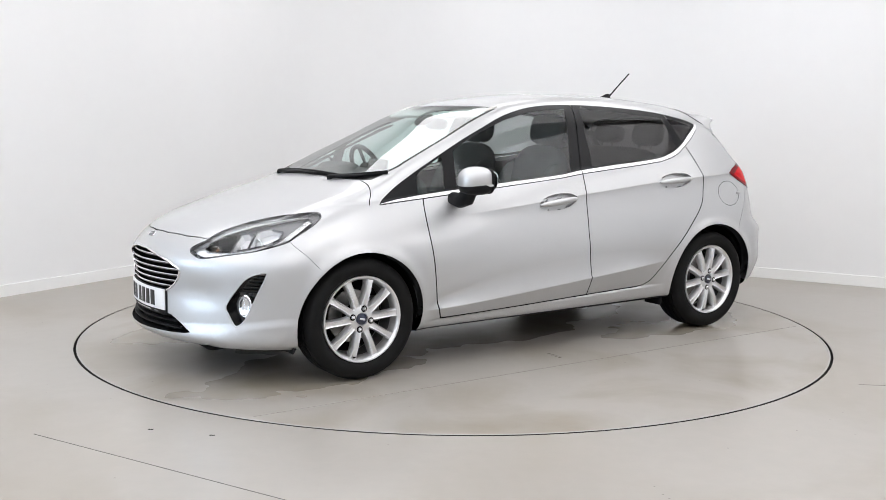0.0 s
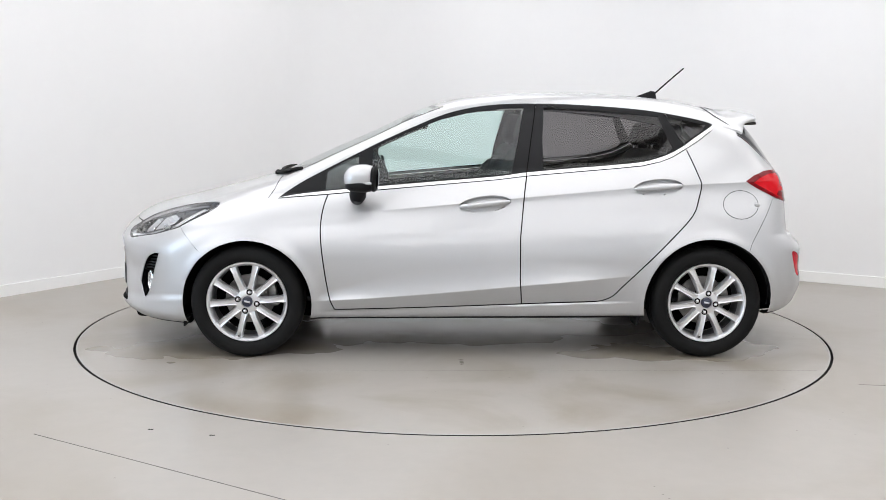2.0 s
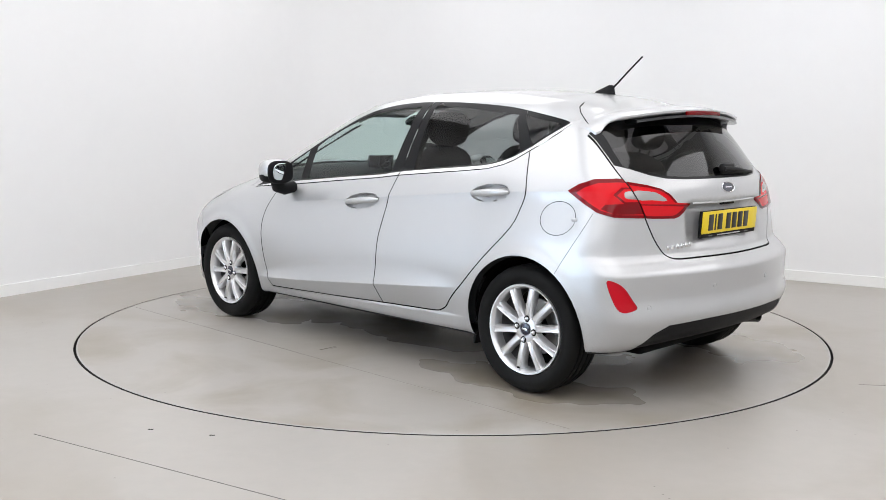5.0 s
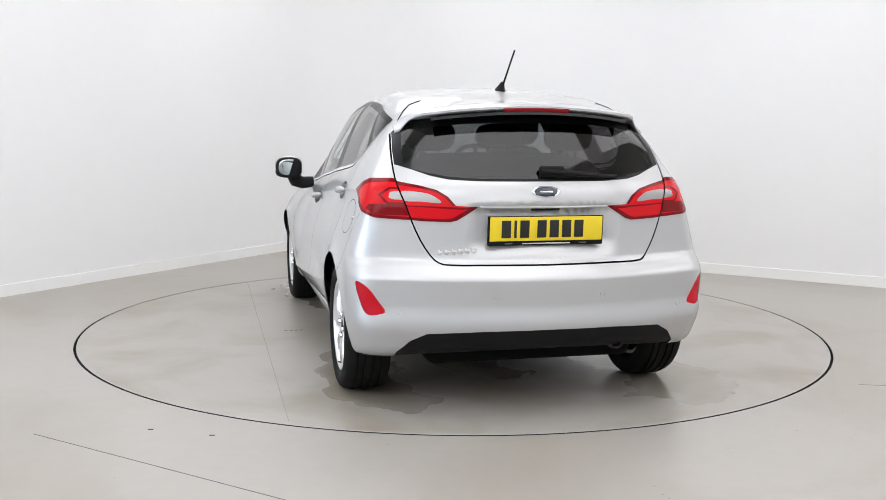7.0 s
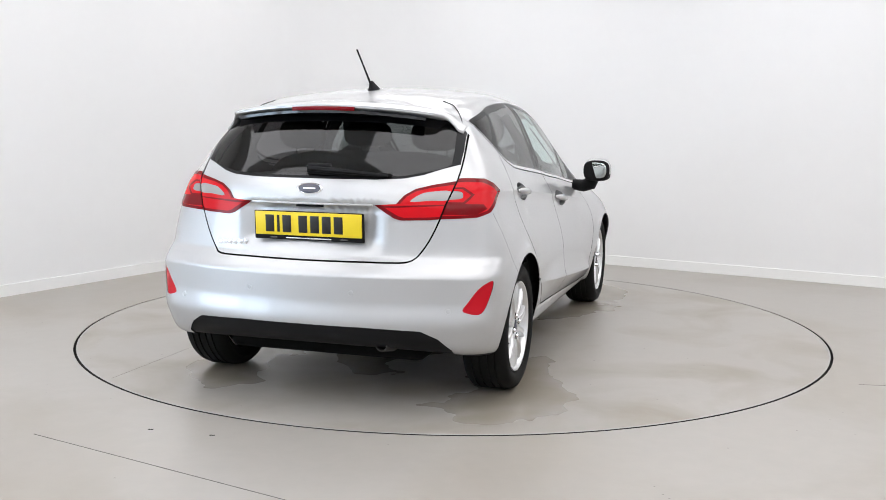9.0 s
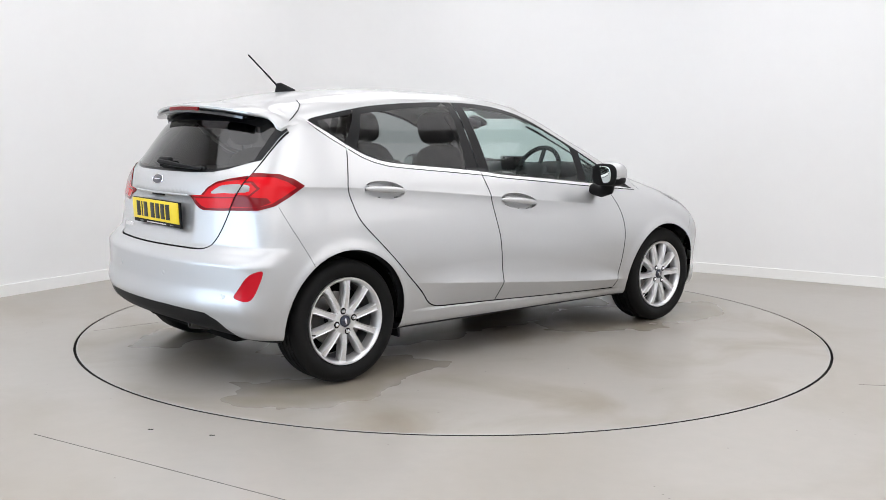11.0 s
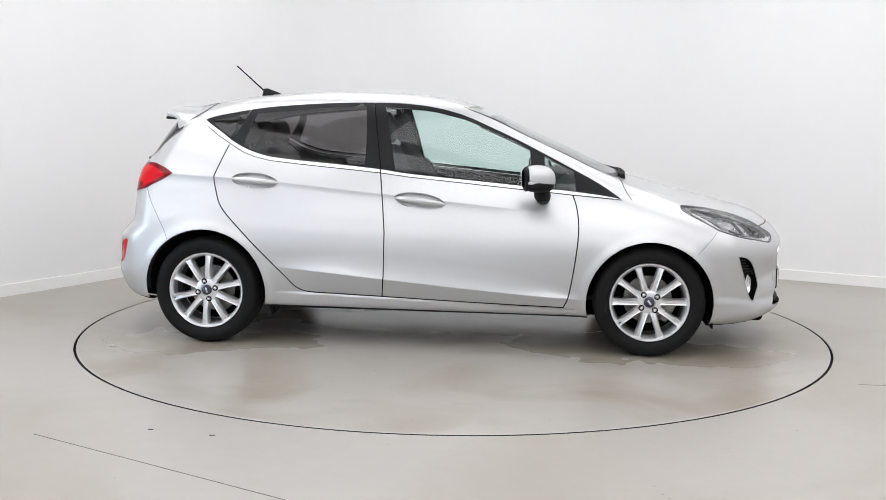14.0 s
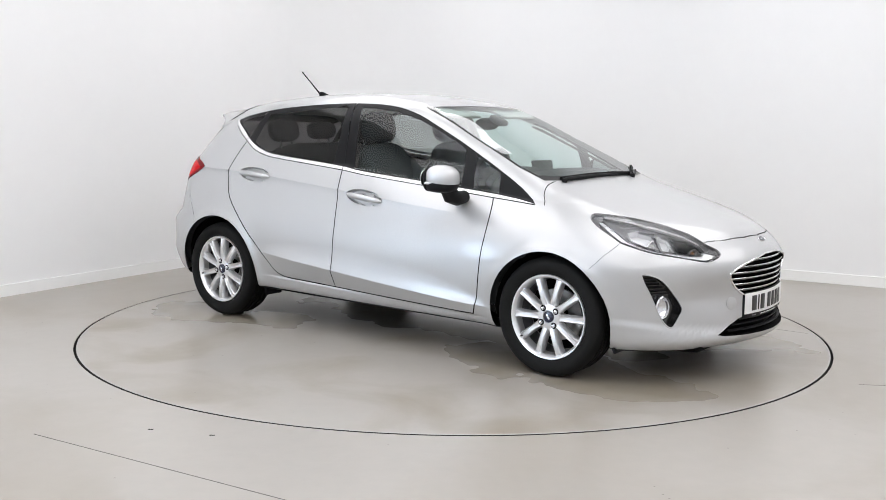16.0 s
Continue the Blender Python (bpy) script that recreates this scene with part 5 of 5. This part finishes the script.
# ---- wheels ----
def build_wheel(at, side, phase):
    """Ten-spoke alloy wheel with its tyre; the outside faces +y before it is turned."""
    m = Matrix.Translation(at) @ (Matrix.Identity(4) if side > 0 else Matrix.Rotation(math.pi, 4, "Z")) @ Matrix.Rotation(radians(-phase), 4, "Y")
    r = 0.214

    def put(name, bm, material, parent, label=""):
        bmesh.ops.transform(bm, matrix=m, verts=bm.verts)
        return part(name, bm, material, parent, label, angle=32)
    rim = put("wheel", lathe([(0.190, -0.13), (0.192, -0.02), (0.196, 0.012), (0.203, 0.024), (0.208, 0.030), (0.2145, 0.031), (0.217, 0.026), (0.216, 0.015),
                              (0.205, 0.0), (0.203, -0.13), (0.190, -0.13)], 72), ALLOY, car, "silver ten-spoke alloy wheel")
    prof = [(r - 0.004, 0.006), (r + 0.003, 0.022), (r + 0.012, 0.033), (0.25, 0.043), (0.272, 0.042), (0.288, 0.034), (0.297, 0.020), (0.3015, 0.004)]
    groove = []
    for g in (-0.012, -0.045, -0.085, -0.118):
        groove += [(0.3045, g + 0.005), (0.297, g + 0.004), (0.297, g - 0.004), (0.3045, g - 0.005)]
    prof += groove + [(0.3015, -0.138), (0.297, -0.154), (0.285, -0.168), (0.26, -0.176), (r, -0.15)]
    tyre = put("tyre", lathe(prof, 96), RUBBER, rim, "black tyre with grooved tread")
    put("hub", lathe([(0.066, -0.03), (0.070, 0.0), (0.067, 0.012), (0.058, 0.017), (0.034, 0.018), (0.031, 0.012), (0.001, 0.012)], 40), ALLOY, rim)
    cap = put("centre_cap", lathe([(0.0295, 0.008), (0.0285, 0.019), (0.022, 0.022), (0.001, 0.0235)], 32), BLUE, rim, "dark blue centre cap")
    put("cap_mark", box((0.030, 0.0015, 0.010), Matrix.Translation((0, 0.0235, 0)), 0.0005), CHROME, cap)
    put("brake_disc", lathe([(0.055, -0.085), (0.132, -0.085), (0.134, -0.092), (0.132, -0.10), (0.055, -0.10)], 48), STEEL, rim)
    # darker grey than the alloy: paints the shade behind the spokes
    put("rim_barrel", lathe([(0.1885, -0.12), (0.1895, -0.03)], 64), BARREL_SHADE, rim, "inner rim painted grey for the shade behind the spokes")
    put("backing_plate", lathe([(0.185, -0.125), (0.001, -0.125)], 48), DARK, rim)
    put("brake_caliper", box((0.055, 0.05, 0.13), Matrix.Rotation(radians(25), 4, "Y") @ Matrix.Translation((-0.125, -0.088, 0.0)), 0.012), STEEL, rim)
    for k in range(10):
        a = 2 * math.pi * k / 10
        bm = bmesh.new()
        rows = []
        for t in (0.0, 0.12, 0.35, 0.6, 0.85, 1.0):
            rad = 0.045 + (0.2055 - 0.045) * t
            w = 0.0122 + 0.0065 * t + 0.010 * (1 - t) ** 4 + 0.03 * max(0, t - 0.85)
            yo = 0.010 + 0.012 * math.sin(math.pi * min(1, t * 0.9 + 0.1)) + 0.008 * t
            yb = -0.018 - 0.004 * t
            rows.append([bm.verts.new((u, v, rad)) for u, v in ((-w * 1.05, yb), (-w, yo - 0.008), (-w * 0.72, yo), (-w * 0.45, yo - 0.0035), (w * 0.45, yo - 0.0035), (w * 0.72, yo), (w, yo - 0.008), (w * 1.05, yb))])
        for p, q in zip(rows, rows[1:]):
            for j in range(8):
                bm.faces.new((p[j], p[(j + 1) % 8], q[(j + 1) % 8], q[j]))
        bm.faces.new(rows[0]), bm.faces.new(rows[-1][::-1])
        bmesh.ops.rotate(bm, verts=bm.verts, cent=(0, 0, 0), matrix=Matrix.Rotation(a, 3, "Y"))
        put("spoke", bm, ALLOY, rim)
    for k in range(4):
        a = math.pi * k / 2
        bm = lathe([(0.0135, 0.006), (0.0135, 0.0175), (0.0115, 0.019)], 20)
        bm = lathe([(0.0105, 0.004), (0.0105, 0.024), (0.007, 0.029), (0.001, 0.030)], 6, bm=bm)
        bmesh.ops.translate(bm, verts=bm.verts, vec=(0.052 * math.cos(a), 0, 0.052 * math.sin(a)))
        put("wheel_nut", bm, CHROME, rim)
        # flat near-black ring paints the shade of the nut's recess
        bm = lathe([(0.0165, 0.0185), (0.0105, 0.0192)], 20)
        bmesh.ops.translate(bm, verts=bm.verts, vec=(0.052 * math.cos(a), 0, 0.052 * math.sin(a)))
        put("nut_recess_shade", bm, DARK, rim)
    bm = tube([(0.0, 0.012, -0.196), (0.0, 0.032, -0.190)], 0.004, 8)
    put("valve", bm, BLACK, rim)


for ax, side, phase in ((1.149, 1, 14), (1.149, -1, 53), (-1.345, 1, 10), (-1.345, -1, 76)):
    build_wheel((ax, side * 0.792, 0.305), side, phase)


# ---- inside the car ----
def build_inside():
    # inner lining of doors and sides
    saved = list(shell.lab)
    for i in range(len(shell.f)):
        c = shell.c[i]
        if saved[i] in ("body", "front_door", "rear_door", "strip", "gap", "flap", "flap_gap", "cup_front", "cup_rear") and -1.8 < c[0] < 1.0:
            shell.lab[i] = "roof_in" if c[2] > 1.28 else ("side_in" if c[2] > 0.25 else "none")
        elif saved[i] in ("tailgate", "rear_bumper", "tail_gate", "tail_body", "tail_clear", "tail_signal", "tail_dark", "tail_line", "tail_inner", "tail_field"):
            shell.lab[i] = "side_in"
    shell.skin("roof_lining", ("roof_in",), LINING, car, label="pale grey roof lining", push=-0.028)
    shell.skin("door_lining", ("side_in",), TRIM, car, label="black door and side linings", push=-0.05)
    shell.lab[:] = saved
    part("cabin_floor", box((2.9, 1.36, 0.03), Matrix.Translation((-0.35, 0, 0.30)), 0.005), TRIM, car)
    part("bulkhead", box((0.04, 1.30, 0.62), Matrix.Translation((1.02, 0, 0.58)), 0.01), DARK, car)
    # dashboard
    bm = blob((0.22, 0.66, 0.13), Matrix.Translation((0.80, 0, 0.865)) @ pose(0, 0, 0, 0, 8, 0), None, 4)
    dash = part("dashboard", bm, TRIM, car, "black dashboard")
    part("dashboard_top", box((0.24, 1.12, 0.02), Matrix.Translation((0.90, 0, 0.955)) @ pose(0, 0, 0, 0, 14, 0), 0.008), TRIM, dash)
    part("instrument_hood", blob((0.10, 0.19, 0.055), Matrix.Translation((0.66, -0.36, 0.975))), TRIM, dash)
    part("screen", box((0.02, 0.21, 0.13), Matrix.Translation((0.60, 0, 0.99)) @ pose(0, 0, 0, 0, -12, 0), 0.006), GLOSS_BLACK, dash, "black dashboard touch screen")
    part("centre_console", box((0.85, 0.22, 0.30), Matrix.Translation((0.30, 0, 0.43)), 0.03), TRIM, car)
    # steering wheel, on the right
    m = Matrix.Translation((0.45, -0.36, 0.955)) @ pose(0, 0, 0, 0, -66, 0)
    pts = [m @ Vector((0.178 * math.cos(a), 0.178 * math.sin(a), 0)) for a in np.linspace(0, 2 * math.pi, 40, endpoint=False)]
    wheel = part("steering_wheel", tube(pts, 0.0145, 10, None, True), TRIM, car, "black steering wheel")
    part("wheel_boss", blob((0.07, 0.075, 0.03), m @ Matrix.Translation((0, 0, 0.0))), TRIM, wheel)
    for a in (0, 180, 270):
        v = Vector((math.cos(radians(a + 90)), math.sin(radians(a + 90)), 0))
        part("wheel_spoke", ribbon([m @ (v * 0.05), m @ (v * 0.172)], 0.03, 0.012), TRIM, wheel)
    part("steering_column", tube([m @ Vector((0, 0, -0.02)), (0.72, -0.36, 0.83)], 0.045, 12), TRIM, wheel)
    # front seats with headrests
    for side in (1, -1):
        y = 0.355 * side
        seat = part("front_seat", blob((0.27, 0.25, 0.10), Matrix.Translation((0.02, y, 0.53)) @ pose(0, 0, 0, 0, -8, 0), None, 4), FABRIC, car, "dark grey cloth front seat")
        back = Matrix.Translation((-0.27, y, 0.82)) @ pose(0, 0, 0, 0, -17, 0)
        part("backrest", blob((0.075, 0.235, 0.33), back, None, 3.4), FABRIC, seat)
        for b in (-1, 1):
            part("bolster", blob((0.09, 0.05, 0.25), back @ Matrix.Translation((0.035, b * 0.205, -0.04)), None, 2.6), FABRIC, seat)
        part("headrest", blob((0.055, 0.135, 0.095), Matrix.Translation((-0.385, y, 1.235)) @ pose(0, 0, 0, 0, -12, 0), None, 3.2), FABRIC, seat)
        for b in (-0.055, 0.055):
            part("headrest_post", tube([(-0.345, y + b, 1.10), (-0.375, y + b, 1.20)], 0.006, 8), CHROME, seat)
    # rear bench
    bench = part("rear_seat", blob((0.25, 0.62, 0.10), Matrix.Translation((-0.85, 0, 0.55)), None, 4), FABRIC, car, "dark grey cloth rear bench")
    part("backrest", blob((0.08, 0.60, 0.31), Matrix.Translation((-1.12, 0, 0.82)) @ pose(0, 0, 0, 0, -18, 0), None, 4), FABRIC, bench)
    for y in (-0.36, 0.0, 0.36):
        part("headrest", blob((0.05, 0.125, 0.075 if y else 0.06), Matrix.Translation((-1.225, y, 1.205)) @ pose(0, 0, 0, 0, -14, 0), None, 3), FABRIC, bench)
        for b in (-0.05, 0.05):
            part("headrest_post", tube([(-1.19, y + b, 1.08), (-1.215, y + b, 1.17)], 0.006, 8), CHROME, bench)
    part("parcel_shelf", box((0.42, 1.10, 0.02), Matrix.Translation((-1.46, 0, 1.0)), 0.006), TRIM, car)
    part("boot_floor", box((0.6, 1.1, 0.03), Matrix.Translation((-1.55, 0, 0.55)), 0.005), TRIM, car)
    # inner mirror, pillars behind the doors
    mirror = part("inner_mirror", blob((0.025, 0.115, 0.036), Matrix.Translation((0.19, 0, 1.262))), TRIM, car)
    part("sensor_box", blob((0.06, 0.05, 0.022), Matrix.Translation((0.275, 0, 1.283)) @ pose(0, 0, 0, 0, 24, 0)), TRIM, car)
    for side in (1, -1):
        part("sun_visor", box((0.15, 0.36, 0.018), Matrix.Translation((0.16, side * 0.30, 1.33)) @ pose(0, 0, 0, 0, 22, 0), 0.006), LINING, car)
        pts = [(-0.36, side * 0.675, 0.90), (-0.39, side * 0.60, 1.15), (-0.42, side * 0.50, 1.31)]
        part("door_pillar", tube(pts, [0.045, 0.035, 0.03], 10), TRIM, car)


build_inside()


def motions():
    rows = []
    for i in range(65):
        t = i * 0.25
        rows.append((t, pose(0, 0, 0, 0, 0, heading(t))))
    walk(turntable, rows)
    walk(car, [(t, m @ Matrix.Translation((0, CAR_SIDE, 0))) for t, m in rows])


motions()
